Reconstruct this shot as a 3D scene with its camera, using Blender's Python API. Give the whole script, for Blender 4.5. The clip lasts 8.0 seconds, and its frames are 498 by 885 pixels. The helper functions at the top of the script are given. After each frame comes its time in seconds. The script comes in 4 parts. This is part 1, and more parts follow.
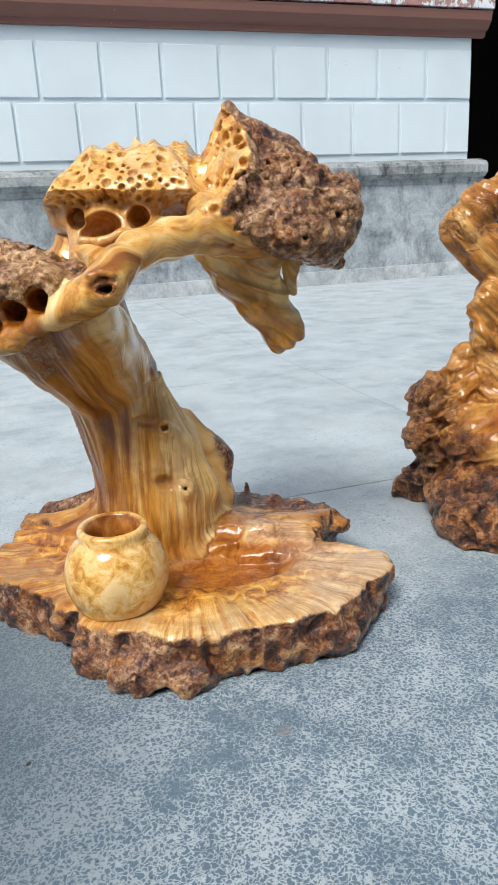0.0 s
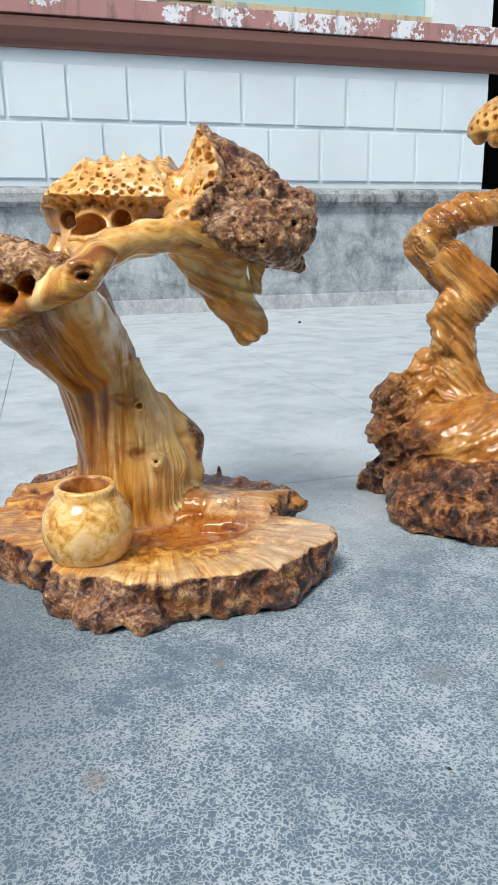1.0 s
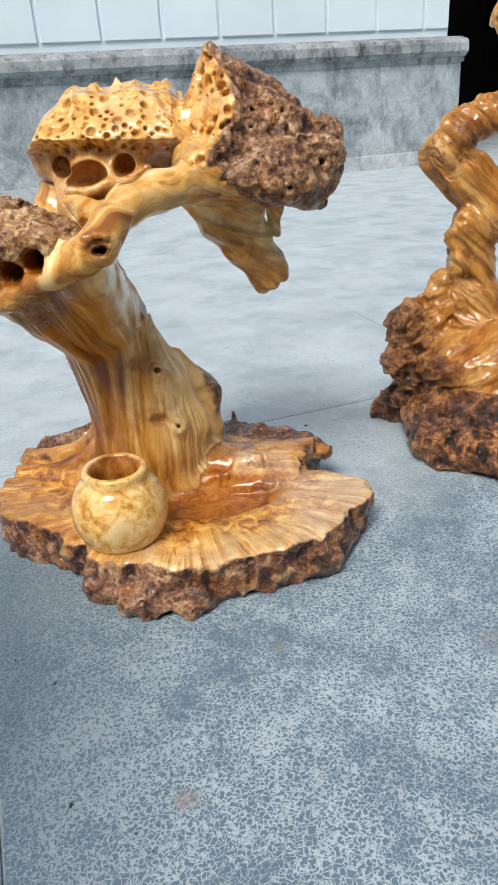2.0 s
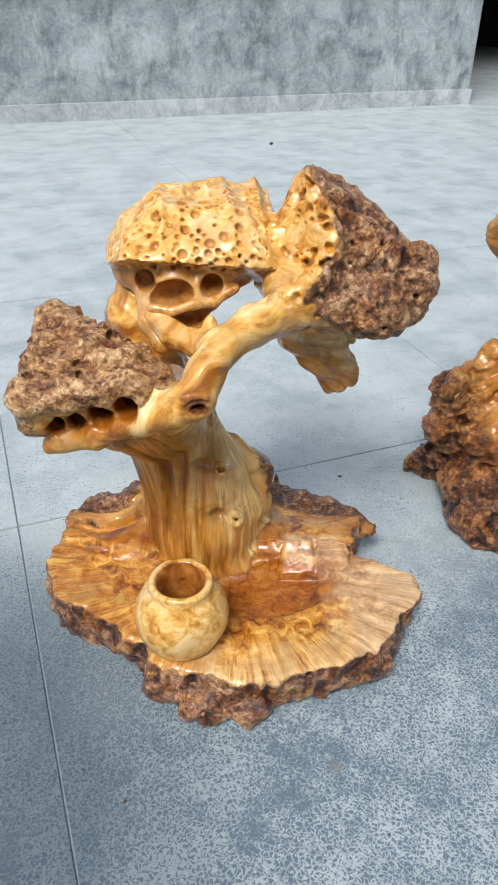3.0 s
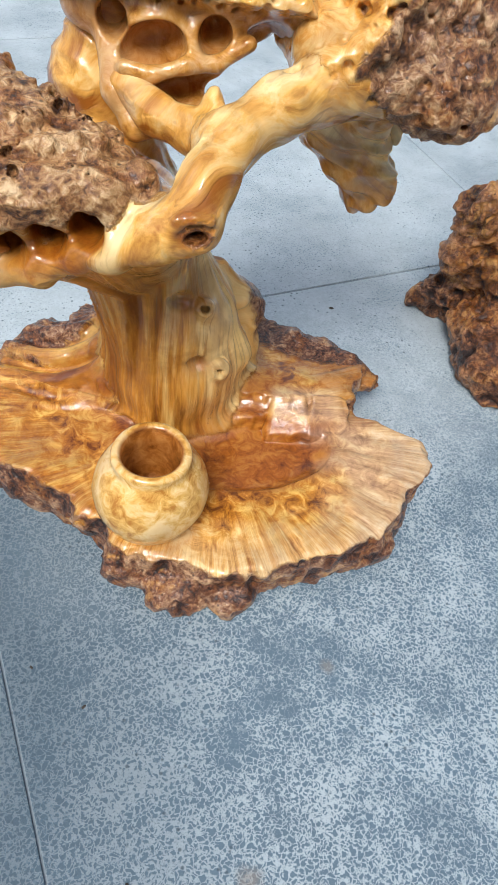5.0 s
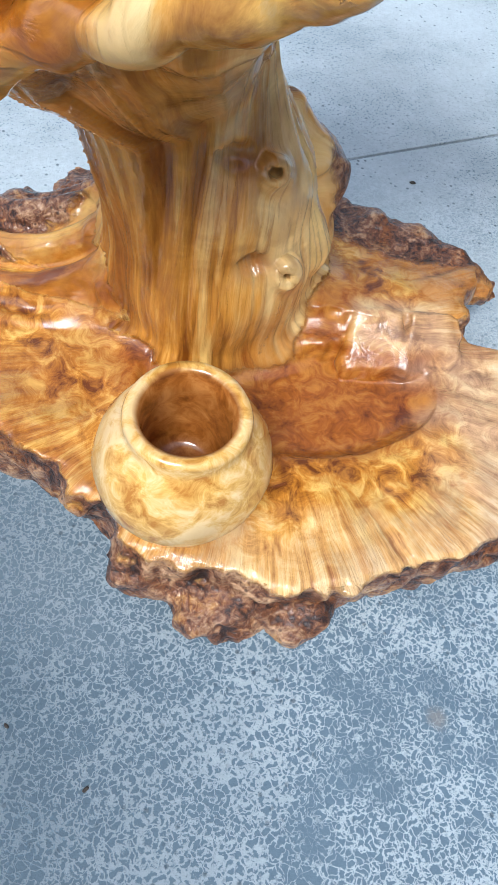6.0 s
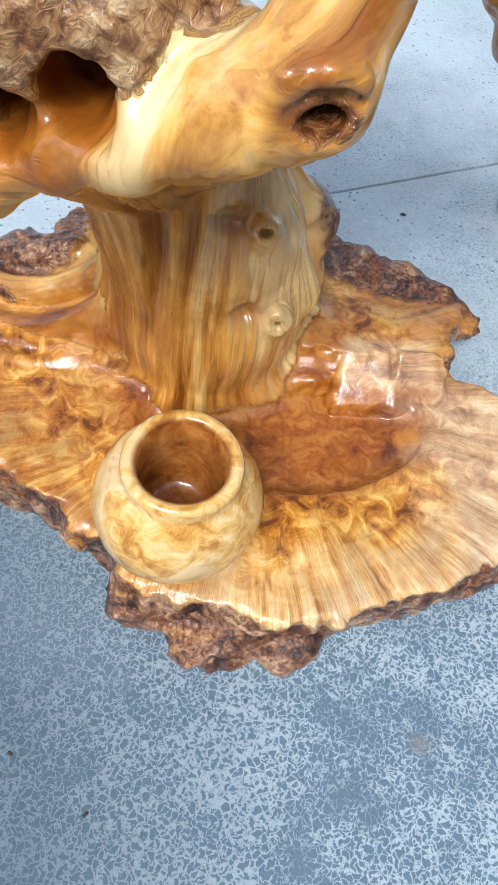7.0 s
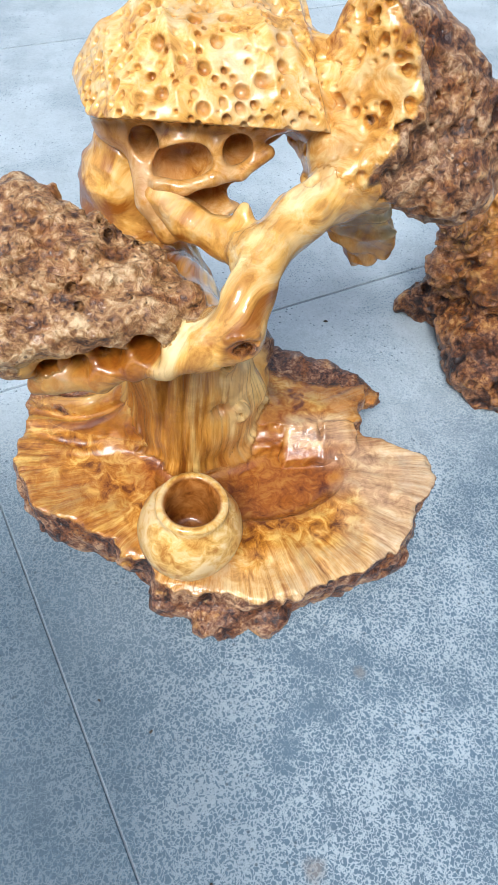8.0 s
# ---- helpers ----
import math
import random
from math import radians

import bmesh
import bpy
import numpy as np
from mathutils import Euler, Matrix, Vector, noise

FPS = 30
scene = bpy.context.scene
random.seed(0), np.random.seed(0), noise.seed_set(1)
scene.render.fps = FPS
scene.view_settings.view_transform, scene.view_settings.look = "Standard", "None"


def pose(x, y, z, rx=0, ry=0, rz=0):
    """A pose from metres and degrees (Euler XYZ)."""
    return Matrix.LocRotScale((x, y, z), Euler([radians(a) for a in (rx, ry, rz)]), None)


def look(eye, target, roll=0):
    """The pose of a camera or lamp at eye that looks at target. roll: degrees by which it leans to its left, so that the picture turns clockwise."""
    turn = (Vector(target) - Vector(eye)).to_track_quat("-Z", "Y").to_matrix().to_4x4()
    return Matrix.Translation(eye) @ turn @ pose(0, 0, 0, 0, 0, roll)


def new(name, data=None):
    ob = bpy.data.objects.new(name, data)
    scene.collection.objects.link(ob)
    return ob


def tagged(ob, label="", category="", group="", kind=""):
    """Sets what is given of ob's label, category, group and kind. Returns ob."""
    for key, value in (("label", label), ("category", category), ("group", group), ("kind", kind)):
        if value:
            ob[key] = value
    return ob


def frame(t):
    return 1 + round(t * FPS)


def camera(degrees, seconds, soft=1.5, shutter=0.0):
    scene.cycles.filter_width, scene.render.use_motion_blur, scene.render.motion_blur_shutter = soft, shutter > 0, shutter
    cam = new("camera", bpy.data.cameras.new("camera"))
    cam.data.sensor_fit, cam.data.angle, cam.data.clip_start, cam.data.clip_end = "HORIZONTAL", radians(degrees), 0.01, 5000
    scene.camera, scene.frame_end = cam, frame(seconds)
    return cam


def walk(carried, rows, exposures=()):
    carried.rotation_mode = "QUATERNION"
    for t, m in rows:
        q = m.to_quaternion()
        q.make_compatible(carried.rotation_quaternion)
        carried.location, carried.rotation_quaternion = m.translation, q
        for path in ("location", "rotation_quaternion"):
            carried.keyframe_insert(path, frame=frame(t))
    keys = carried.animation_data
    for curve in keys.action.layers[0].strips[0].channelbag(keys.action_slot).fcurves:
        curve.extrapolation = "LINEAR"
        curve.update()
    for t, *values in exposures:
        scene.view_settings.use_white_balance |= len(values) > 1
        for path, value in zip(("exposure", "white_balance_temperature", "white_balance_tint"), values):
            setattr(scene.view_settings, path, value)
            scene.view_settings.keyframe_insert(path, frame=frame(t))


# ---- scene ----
cam = camera(39.0, 8.0, soft=1.0)
PATH = [
    (0, (-0.1392, -0.5849, 0.3663), (0.1439, 0.3286, 0.0742), -3.04),
    (0.5, (-0.1217, -0.6265, 0.3385), (0.1391, 0.3022, 0.0747), -1.59),
    (1, (-0.1126, -0.6933, 0.3457), (0.1505, 0.2354, 0.0844), -1.05),
    (1.5, (-0.1174, -0.6996, 0.3627), (0.1615, 0.2219, 0.0924), -0.62),
    (1.7, (-0.1325, -0.6730, 0.3715), (0.1468, 0.2392, 0.0719), -1.40),
    (1.8, (-0.1469, -0.6473, 0.3765), (0.1503, 0.2424, 0.0299), -2.22),
    (1.9, (-0.1495, -0.6184, 0.3958), (0.1307, 0.2526, -0.0079), -4.12),
    (2, (-0.1571, -0.6039, 0.4234), (0.1334, 0.2489, -0.0105), -3.86),
    (2.2, (-0.1664, -0.5739, 0.4746), (0.1261, 0.2648, 0.0153), -3.91),
    (3.3, (-0.2206, -0.4555, 0.6188), (0.0947, 0.2766, 0.0149), 3.54),
    (3.5, (-0.2237, -0.4360, 0.6310), (0.0944, 0.2579, -0.0151), 4.84),
    (4, (-0.2246, -0.4065, 0.6428), (0.0969, 0.2647, -0.0251), 5.14),
    (4.5, (-0.2224, -0.3989, 0.6304), (0.1112, 0.2368, -0.0658), 7.41),
    (4.7, (-0.2117, -0.3750, 0.5953), (0.1208, 0.2355, -0.1235), 8.19),
    (5.8, (-0.1641, -0.2046, 0.4055), (0.1377, 0.2619, -0.4260), 12.62),
    (6, (-0.1620, -0.1741, 0.3937), (0.1325, 0.2723, -0.4513), 13.21),
    (6.5, (-0.1531, -0.1518, 0.4007), (0.1378, 0.2822, -0.4520), 14.06),
    (7, (-0.1581, -0.1654, 0.4218), (0.1375, 0.2799, -0.4234), 13.42),
    (7.5, (-0.1836, -0.2124, 0.5128), (0.1178, 0.2442, -0.3242), 11.88),
    (8, (-0.2299, -0.2876, 0.6145), (0.1131, 0.2200, -0.1758), 8.03),
]
walk(cam, [(t, look(eye, target, roll)) for t, eye, target, roll in PATH],
     exposures=((0.0, 0.18, 6300, 6), (2.0, 0.18, 6300, 6), (3.5, 0.12, 6350, 6), (4.5, 0.13, 6250, 6), (6.0, 0.36, 5600, 5), (7.0, 0.34, 5600, 5), (8.0, 0.30, 5700, 5)))

# ---- light ----
world = bpy.data.worlds.new("world")
scene.world = world
world.use_nodes = True
wt = world.node_tree
sky = wt.nodes.new("ShaderNodeTexSky")
sky.sky_type = "NISHITA"
sky.sun_disc = False
sky.sun_elevation = radians(53)
sky.sun_rotation = radians(222)
sky.air_density, sky.dust_density, sky.ozone_density = 1.0, 5.0, 1.0
wt.links.new(sky.outputs["Color"], wt.nodes["Background"].inputs["Color"])
wt.nodes["Background"].inputs["Strength"].default_value = 0.132
sun_data = bpy.data.lights.new("sun", "SUN")
sun_data.energy, sun_data.angle, sun_data.color = 2.3, radians(22), (1.0, 0.96, 0.91)
sun = new("sun", sun_data)
sun.matrix_world = look((-2.53, -2.81, 5.0), (0, 0, 0))


# ---- materials ----
def material(name):
    m = bpy.data.materials.new(name)
    m.use_nodes = True
    return m, m.node_tree, m.node_tree.nodes["Principled BSDF"]


def node(t, kind, values=None, **props):
    n = t.nodes.new("ShaderNode" + kind)
    for k, v in props.items():
        setattr(n, k, v)
    for k, v in (values or {}).items():
        if isinstance(v, bpy.types.NodeSocket):
            t.links.new(v, n.inputs[k])
        else:
            n.inputs[k].default_value = v
    return n


def ramp(t, fac, stops):
    n = t.nodes.new("ShaderNodeValToRGB")
    t.links.new(fac, n.inputs["Fac"])
    e = n.color_ramp.elements
    while len(e) < len(stops):
        e.new(0.5)
    for el, (p, c) in zip(e, stops):
        el.position = p
        el.color = (*c, 1) if len(c) == 3 else (c[0], c[0], c[0], 1)
    return n.outputs["Color"]


def mix(t, fac, a, b, blend="MIX"):
    n = t.nodes.new("ShaderNodeMix")
    n.data_type, n.blend_type = "RGBA", blend
    for key, v in ((0, fac), (6, a), (7, b)):
        if isinstance(v, bpy.types.NodeSocket):
            t.links.new(v, n.inputs[key])
        else:
            n.inputs[key].default_value = v if key == 0 else (*v, 1)
    return n.outputs[2]


def noise_tex(t, vec, scale, detail=4.0, rough=0.55, distort=0.0):
    return node(t, "TexNoise", {"Vector": vec, "Scale": scale, "Detail": detail, "Roughness": rough, "Distortion": distort}).outputs["Fac"]


def math_n(t, op, a, b=0.0, c=0.0, clamp=False):
    n = t.nodes.new("ShaderNodeMath")
    n.operation, n.use_clamp = op, clamp
    for i, v in enumerate((a, b, c)):
        if isinstance(v, bpy.types.NodeSocket):
            t.links.new(v, n.inputs[i])
        else:
            n.inputs[i].default_value = v
    return n.outputs[0]


def bump(t, bsdf, height, strength, distance):
    b = node(t, "Bump", {"Height": height, "Strength": strength, "Distance": distance})
    t.links.new(b.outputs["Normal"], bsdf.inputs["Normal"])


def wood_material(name, light, honey, grain_scale=90.0, bark_dark=(0.022, 0.008, 0.005), bark_mid=(0.165, 0.062, 0.028), bark_light=(0.64, 0.39, 0.21), relief=0.6, spots=0.5, lines=0.42, coat=1.0):
    """Varnished wood: grain along the attribute 'grain' (mottled where 'rim' is 0), bark where 'bark' is 1, deep amber
    (basin lacquer, holes, pores) where 'amber' is 1.
    """
    m, t, b = material(name)
    co = node(t, "TexCoord").outputs["Object"]
    att = {k: node(t, "Attribute", attribute_name=k) for k in ("grain", "bark", "amber", "pale_sheen", "rim", "tone", "relief_shade", "greyed")}
    grain, bark, amber, pale_sheen, rim, tone, relief_shade, greyed = att["grain"].outputs["Vector"], *(att[k].outputs["Fac"] for k in ("bark", "amber", "pale_sheen", "rim", "tone", "relief_shade", "greyed"))
    g = noise_tex(t, grain, grain_scale, 6, 0.68, 0.5)
    g2 = noise_tex(t, grain, grain_scale * 0.25, 4, 0.55, 0.8)
    iso = noise_tex(t, co, 75, 6, 0.68, 0.9)
    big = noise_tex(t, co, 24, 4, 0.6, 0.6)
    streak = math_n(t, "ADD", math_n(t, "MULTIPLY", g, 0.36), math_n(t, "MULTIPLY", g2, 0.64))
    mottle = math_n(t, "ADD", math_n(t, "MULTIPLY", iso, 0.55), math_n(t, "MULTIPLY", big, 0.45))
    f = math_n(t, "ADD", math_n(t, "MULTIPLY", streak, rim), math_n(t, "MULTIPLY", mottle, math_n(t, "SUBTRACT", 1.0, rim)))
    stops = (0.395, 0.485, 0.575)
    col = mix(t, tone, ramp(t, f, tuple(zip(stops, honey))), ramp(t, f, tuple(zip(stops, light))))
    col = mix(t, math_n(t, "MULTIPLY", ramp(t, big, ((0.46, (0.0,)), (0.66, (1.0,)))), spots), col, mix(t, tone, honey[0], light[0]))
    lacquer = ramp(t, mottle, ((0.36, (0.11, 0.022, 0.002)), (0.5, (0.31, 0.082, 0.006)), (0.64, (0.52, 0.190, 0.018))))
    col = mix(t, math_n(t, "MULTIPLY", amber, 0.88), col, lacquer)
    # pinkish sky sheen of the varnish, and pale wood, mixed into the colour
    col = mix(t, math_n(t, "MULTIPLY", pale_sheen, 0.75), col, ramp(t, f, ((0.38, (0.42, 0.26, 0.15)), (0.58, (0.70, 0.56, 0.42)))))
    # flowing figure lines in the wood
    fig = math_n(t, "SINE", math_n(t, "MULTIPLY", math_n(t, "ADD", g2, math_n(t, "MULTIPLY", g, 0.10)), 78.0))
    figline = math_n(t, "MULTIPLY", ramp(t, fig, ((0.35, (0.0,)), (0.95, (1.0,)))), ramp(t, big, ((0.40, (0.15,)), (0.60, (1.0,)))))
    col = mix(t, math_n(t, "MULTIPLY", math_n(t, "MULTIPLY", figline, rim), lines), col, mix(t, tone, (0.11, 0.028, 0.004), (0.36, 0.145, 0.026)))
    # bark: broad patches of tan, purple-brown and ochre, crease shade painted in by relief height, and small ringed
    # pits
    bn = noise_tex(t, co, 260, 4, 0.6, 0.8)
    bn2 = noise_tex(t, co, 60, 5, 0.62, 1.6)
    patch = noise_tex(t, co, 30, 4, 0.6, 1.0)
    swirl = noise_tex(t, grain, 62, 5, 0.58, 0.7)
    pit = node(t, "TexVoronoi", {"Vector": co, "Scale": 165.0}).outputs["Distance"]
    bf = math_n(t, "ADD", math_n(t, "MULTIPLY", bn, 0.30), math_n(t, "ADD", math_n(t, "MULTIPLY", swirl, 0.16), math_n(t, "ADD", math_n(t, "MULTIPLY", bn2, 0.34), math_n(t, "MULTIPLY", relief_shade, 0.20))))
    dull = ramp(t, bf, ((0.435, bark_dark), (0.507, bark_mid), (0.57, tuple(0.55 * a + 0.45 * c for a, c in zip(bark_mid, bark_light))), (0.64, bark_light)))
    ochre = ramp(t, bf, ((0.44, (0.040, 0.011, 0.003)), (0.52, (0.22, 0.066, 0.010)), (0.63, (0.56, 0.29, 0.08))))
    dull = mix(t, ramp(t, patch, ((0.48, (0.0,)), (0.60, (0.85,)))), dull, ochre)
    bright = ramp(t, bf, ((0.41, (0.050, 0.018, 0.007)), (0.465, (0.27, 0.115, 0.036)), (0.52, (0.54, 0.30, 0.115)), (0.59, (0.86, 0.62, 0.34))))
    bright = mix(t, ramp(t, patch, ((0.50, (0.0,)), (0.62, (0.8,)))), bright, ochre)
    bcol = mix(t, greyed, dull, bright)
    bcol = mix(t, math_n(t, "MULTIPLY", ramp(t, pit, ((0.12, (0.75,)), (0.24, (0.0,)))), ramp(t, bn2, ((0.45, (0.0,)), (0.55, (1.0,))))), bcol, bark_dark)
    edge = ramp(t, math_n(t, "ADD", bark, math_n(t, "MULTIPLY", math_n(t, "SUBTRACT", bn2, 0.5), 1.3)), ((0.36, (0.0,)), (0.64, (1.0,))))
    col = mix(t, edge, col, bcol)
    t.links.new(col, b.inputs["Base Color"])
    b.inputs["Roughness"].default_value = 0.42
    b.inputs["Specular IOR Level"].default_value = 0.2
    t.links.new(math_n(t, "SUBTRACT", coat, math_n(t, "MULTIPLY", edge, 0.2 * coat)), b.inputs["Coat Weight"])
    b.inputs["Coat IOR"].default_value = 1.52
    b.inputs["Coat Roughness"].default_value = 0.03
    wrinkle = math_n(t, "ADD", math_n(t, "MULTIPLY", swirl, 0.2), math_n(t, "MULTIPLY", bn, 0.75))
    h = math_n(t, "ADD", math_n(t, "SUBTRACT", math_n(t, "MULTIPLY", f, 0.8), math_n(t, "MULTIPLY", math_n(t, "MULTIPLY", figline, rim), 0.10)), math_n(t, "MULTIPLY", math_n(t, "MULTIPLY", wrinkle, edge), 1.3))
    bump(t, b, h, relief, 0.0040)
    film = math_n(t, "ADD", math_n(t, "MULTIPLY", f, 0.46), math_n(t, "ADD", math_n(t, "MULTIPLY", big, 0.35), math_n(t, "MULTIPLY", math_n(t, "MULTIPLY", wrinkle, edge), 1.1)))
    t.links.new(node(t, "Bump", {"Height": film, "Strength": relief, "Distance": 0.0034}).outputs["Normal"], b.inputs["Coat Normal"])
    return m


HONEY = ((0.140, 0.034, 0.002), (0.54, 0.205, 0.014), (0.88, 0.55, 0.120))
PALE = ((0.36, 0.115, 0.009), (0.83, 0.455, 0.100), (0.94, 0.73, 0.37))
carved_wood = wood_material("carved_wood", PALE, HONEY, 70, relief=0.7, lines=0.3)
pot_wood = wood_material("pot_wood", PALE, ((0.46, 0.185, 0.022), (0.76, 0.44, 0.11), (0.92, 0.69, 0.34)), 30, relief=0.12, spots=0.35, lines=0.35)
RED = ((0.10, 0.024, 0.003), (0.36, 0.125, 0.010), (0.66, 0.36, 0.07))
root_wood = wood_material("root_wood", PALE, RED, 60, bark_dark=(0.014, 0.005, 0.003), bark_mid=(0.100, 0.034, 0.013), bark_light=(0.44, 0.20, 0.085), spots=0.5, lines=0.85, relief=0.8, coat=0.7)


# where the dried web is thick (above 0) or thin: x, y, radius, amount
WEB = ((-0.104, -0.130, 0.045, 0.085), (-0.165, -0.205, 0.085, 0.045), (-0.02, -0.16, 0.08, -0.035), (0.225, -0.010, 0.06, 0.06), (0.10, -0.16, 0.09, 0.03), (-0.05, -0.25, 0.07, 0.04), (-0.075, -0.19, 0.04, -0.04))
# small discoloured spots: x, y, radius, colour
SPOTS = ((-0.108, -0.276, 0.016, (0.25, 0.20, 0.155)), (0.178, -0.233, 0.034, (0.17, 0.19, 0.205)), (0.008, -0.163, 0.011, (0.27, 0.24, 0.20)))


def patch_at(t, geo, x, y, r):
    """1 in the middle of an uneven round patch, falling to 0 at its edge."""
    at = node(t, "TexGradient", {"Vector": node(t, "Mapping", {"Vector": geo, "Location": (-x / r, -y / r, 0.0), "Scale": (1 / r, 1 / r, 1.0)}).outputs[0]}, gradient_type="SPHERICAL").outputs["Fac"]
    return math_n(t, "ADD", at, math_n(t, "MULTIPLY", math_n(t, "SUBTRACT", noise_tex(t, geo, 60, 4, 0.65), 0.5), 0.9))


def concrete(name, light, dark, web_on=True, rough=0.62):
    """Trowelled cement: a pale web of dried laitance over blue-grey, strongest on the front slabs, shade painted in at
    the front and left, and dark pinholes.
    """
    m, t, b = material(name)
    geo = node(t, "NewGeometry").outputs["Position"]
    big = noise_tex(t, geo, 2.2, 4, 0.6)
    mid = noise_tex(t, geo, 8.5, 5, 0.62)
    fine = noise_tex(t, geo, 190, 4, 0.7)
    col = ramp(t, math_n(t, "ADD", math_n(t, "MULTIPLY", fine, 0.4), math_n(t, "MULTIPLY", mid, 0.6)), ((0.34, tuple(0.74 * c for c in light)), (0.60, light)))
    h = fine
    if web_on:
        warp = node(t, "TexNoise", {"Vector": geo, "Scale": 170.0, "Detail": 4.0}).outputs["Color"]
        vec = node(t, "VectorMath", {0: geo, 1: node(t, "VectorMath", {0: warp, 3: 0.0125}, operation="SCALE").outputs[0]}, operation="ADD").outputs[0]
        d1 = node(t, "TexVoronoi", {"Vector": vec, "Scale": 235.0}, feature="DISTANCE_TO_EDGE").outputs["Distance"]
        wide = math_n(t, "ADD", math_n(t, "ADD", math_n(t, "MULTIPLY", math_n(t, "SUBTRACT", mid, 0.47), 0.22), math_n(t, "MULTIPLY", math_n(t, "SUBTRACT", noise_tex(t, geo, 34, 3, 0.6), 0.5), 0.24)), math_n(t, "MULTIPLY", math_n(t, "SUBTRACT", fine, 0.50), 0.14))
        for x, y, r, much in WEB:
            wide = math_n(t, "ADD", wide, math_n(t, "MULTIPLY", ramp(t, patch_at(t, geo, x, y, r), ((0.15, (0.0,)), (0.75, (1.0,)))), much))
        cells = ramp(t, math_n(t, "SUBTRACT", d1, wide), ((0.040, (0.0,)), (0.150, (1.0,))))
        y = node(t, "SeparateXYZ", {0: geo}).outputs["Y"]
        # keeps the web to the front and paints the shade there by y
        front_web_shade = ramp(t, math_n(t, "ADD", math_n(t, "MULTIPLY", y, -0.9), math_n(t, "MULTIPLY", big, 1.1)), ((0.28, (0.05,)), (0.60, (1.0,))))
        # soft shadow lying in from the left, painted into the cement colour
        left_shadow = node(t, "TexGradient", {"Vector": node(t, "Mapping", {"Vector": geo, "Location": (0.90, 0.16, 0.0), "Scale": (2.7, 1.9, 1.0)}).outputs[0]}, gradient_type="SPHERICAL").outputs["Fac"]
        left_shadow = ramp(t, math_n(t, "ADD", left_shadow, math_n(t, "MULTIPLY", math_n(t, "SUBTRACT", mid, 0.5), 0.5)), ((0.20, (0.0,)), (0.66, (0.72,))))
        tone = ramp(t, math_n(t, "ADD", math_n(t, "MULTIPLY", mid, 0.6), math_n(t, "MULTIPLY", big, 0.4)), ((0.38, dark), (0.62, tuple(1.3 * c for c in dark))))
        col = mix(t, math_n(t, "MULTIPLY", math_n(t, "MULTIPLY", cells, front_web_shade), 0.92), mix(t, math_n(t, "MULTIPLY", front_web_shade, 0.5), col, (0.40, 0.47, 0.51)), tone)
        col = mix(t, left_shadow, col, tuple(0.55 * c for c in dark))
        for x, y, r, tint in SPOTS:
            col = mix(t, ramp(t, patch_at(t, geo, x, y, r), ((0.30, (0.0,)), (0.75, (0.55,)))), col, tint)
        h = math_n(t, "SUBTRACT", fine, math_n(t, "MULTIPLY", cells, 0.5))
    speck = noise_tex(t, geo, 420, 2, 0.6)
    worn = noise_tex(t, node(t, "Mapping", {"Vector": geo, "Scale": (1.0, 1.1, 1.0)}).outputs[0], 6, 6, 0.7)
    col = mix(t, math_n(t, "MULTIPLY", ramp(t, speck, ((0.37, (0.75,)), (0.43, (0.0,)))), ramp(t, worn, ((0.40, (0.15,)), (0.60, (1.0,))))), col, dark)
    col = mix(t, ramp(t, worn, ((0.48, (0.0,)), (0.70, (0.36,)))), col, dark)
    pin = node(t, "TexVoronoi", {"Vector": geo, "Scale": 115.0}).outputs["Distance"]
    col = mix(t, math_n(t, "MULTIPLY", ramp(t, pin, ((0.10, (0.8,)), (0.19, (0.0,)))), ramp(t, mid, ((0.42, (0.0,)), (0.56, (1.0,))))), col, tuple(0.5 * c for c in dark))
    t.links.new(col, b.inputs["Base Color"])
    b.inputs["Roughness"].default_value = rough
    bump(t, b, h, 0.3, 0.002)
    return m


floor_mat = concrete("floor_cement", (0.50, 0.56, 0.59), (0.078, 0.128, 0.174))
joint_mat = concrete("joint_cement", (0.29, 0.335, 0.37), (0.18, 0.22, 0.25), False)


def painted(name, colour, under, wear=0.62, streak=0.0, drift=0.0):
    """Old limewash or paint, flaking to what lies under it, with dark weather streaks."""
    m, t, b = material(name)
    geo = node(t, "NewGeometry").outputs["Position"]
    n1 = noise_tex(t, geo, 6, 6, 0.68)
    n2 = noise_tex(t, geo, 45, 4, 0.6)
    tint = ramp(t, noise_tex(t, geo, 2.2, 3), ((0.3, tuple(0.9 * c for c in colour)), (0.7, colour)))
    f = math_n(t, "ADD", math_n(t, "MULTIPLY", n1, 0.75), math_n(t, "MULTIPLY", n2, 0.25))
    if drift:
        along = node(t, "SeparateXYZ", {0: geo}).outputs["X"]
        f = math_n(t, "ADD", f, ramp(t, math_n(t, "MULTIPLY", along, 0.4), ((0.30, (0.0,)), (0.55, (drift,)))))
    col = mix(t, ramp(t, f, ((wear, (0.0,)), (wear + 0.025, (1.0,)))), tint, under)
    if streak:
        sv = node(t, "Mapping", {"Vector": geo, "Scale": (9.0, 9.0, 1.6)}).outputs[0]
        s = noise_tex(t, sv, 1.6, 6, 0.7)
        col = mix(t, ramp(t, s, ((0.52, (0.0,)), (0.72, (streak,)))), col, (0.05, 0.055, 0.06))
    t.links.new(col, b.inputs["Base Color"])
    b.inputs["Roughness"].default_value = 0.8
    bump(t, b, f, 0.3, 0.004)
    return m


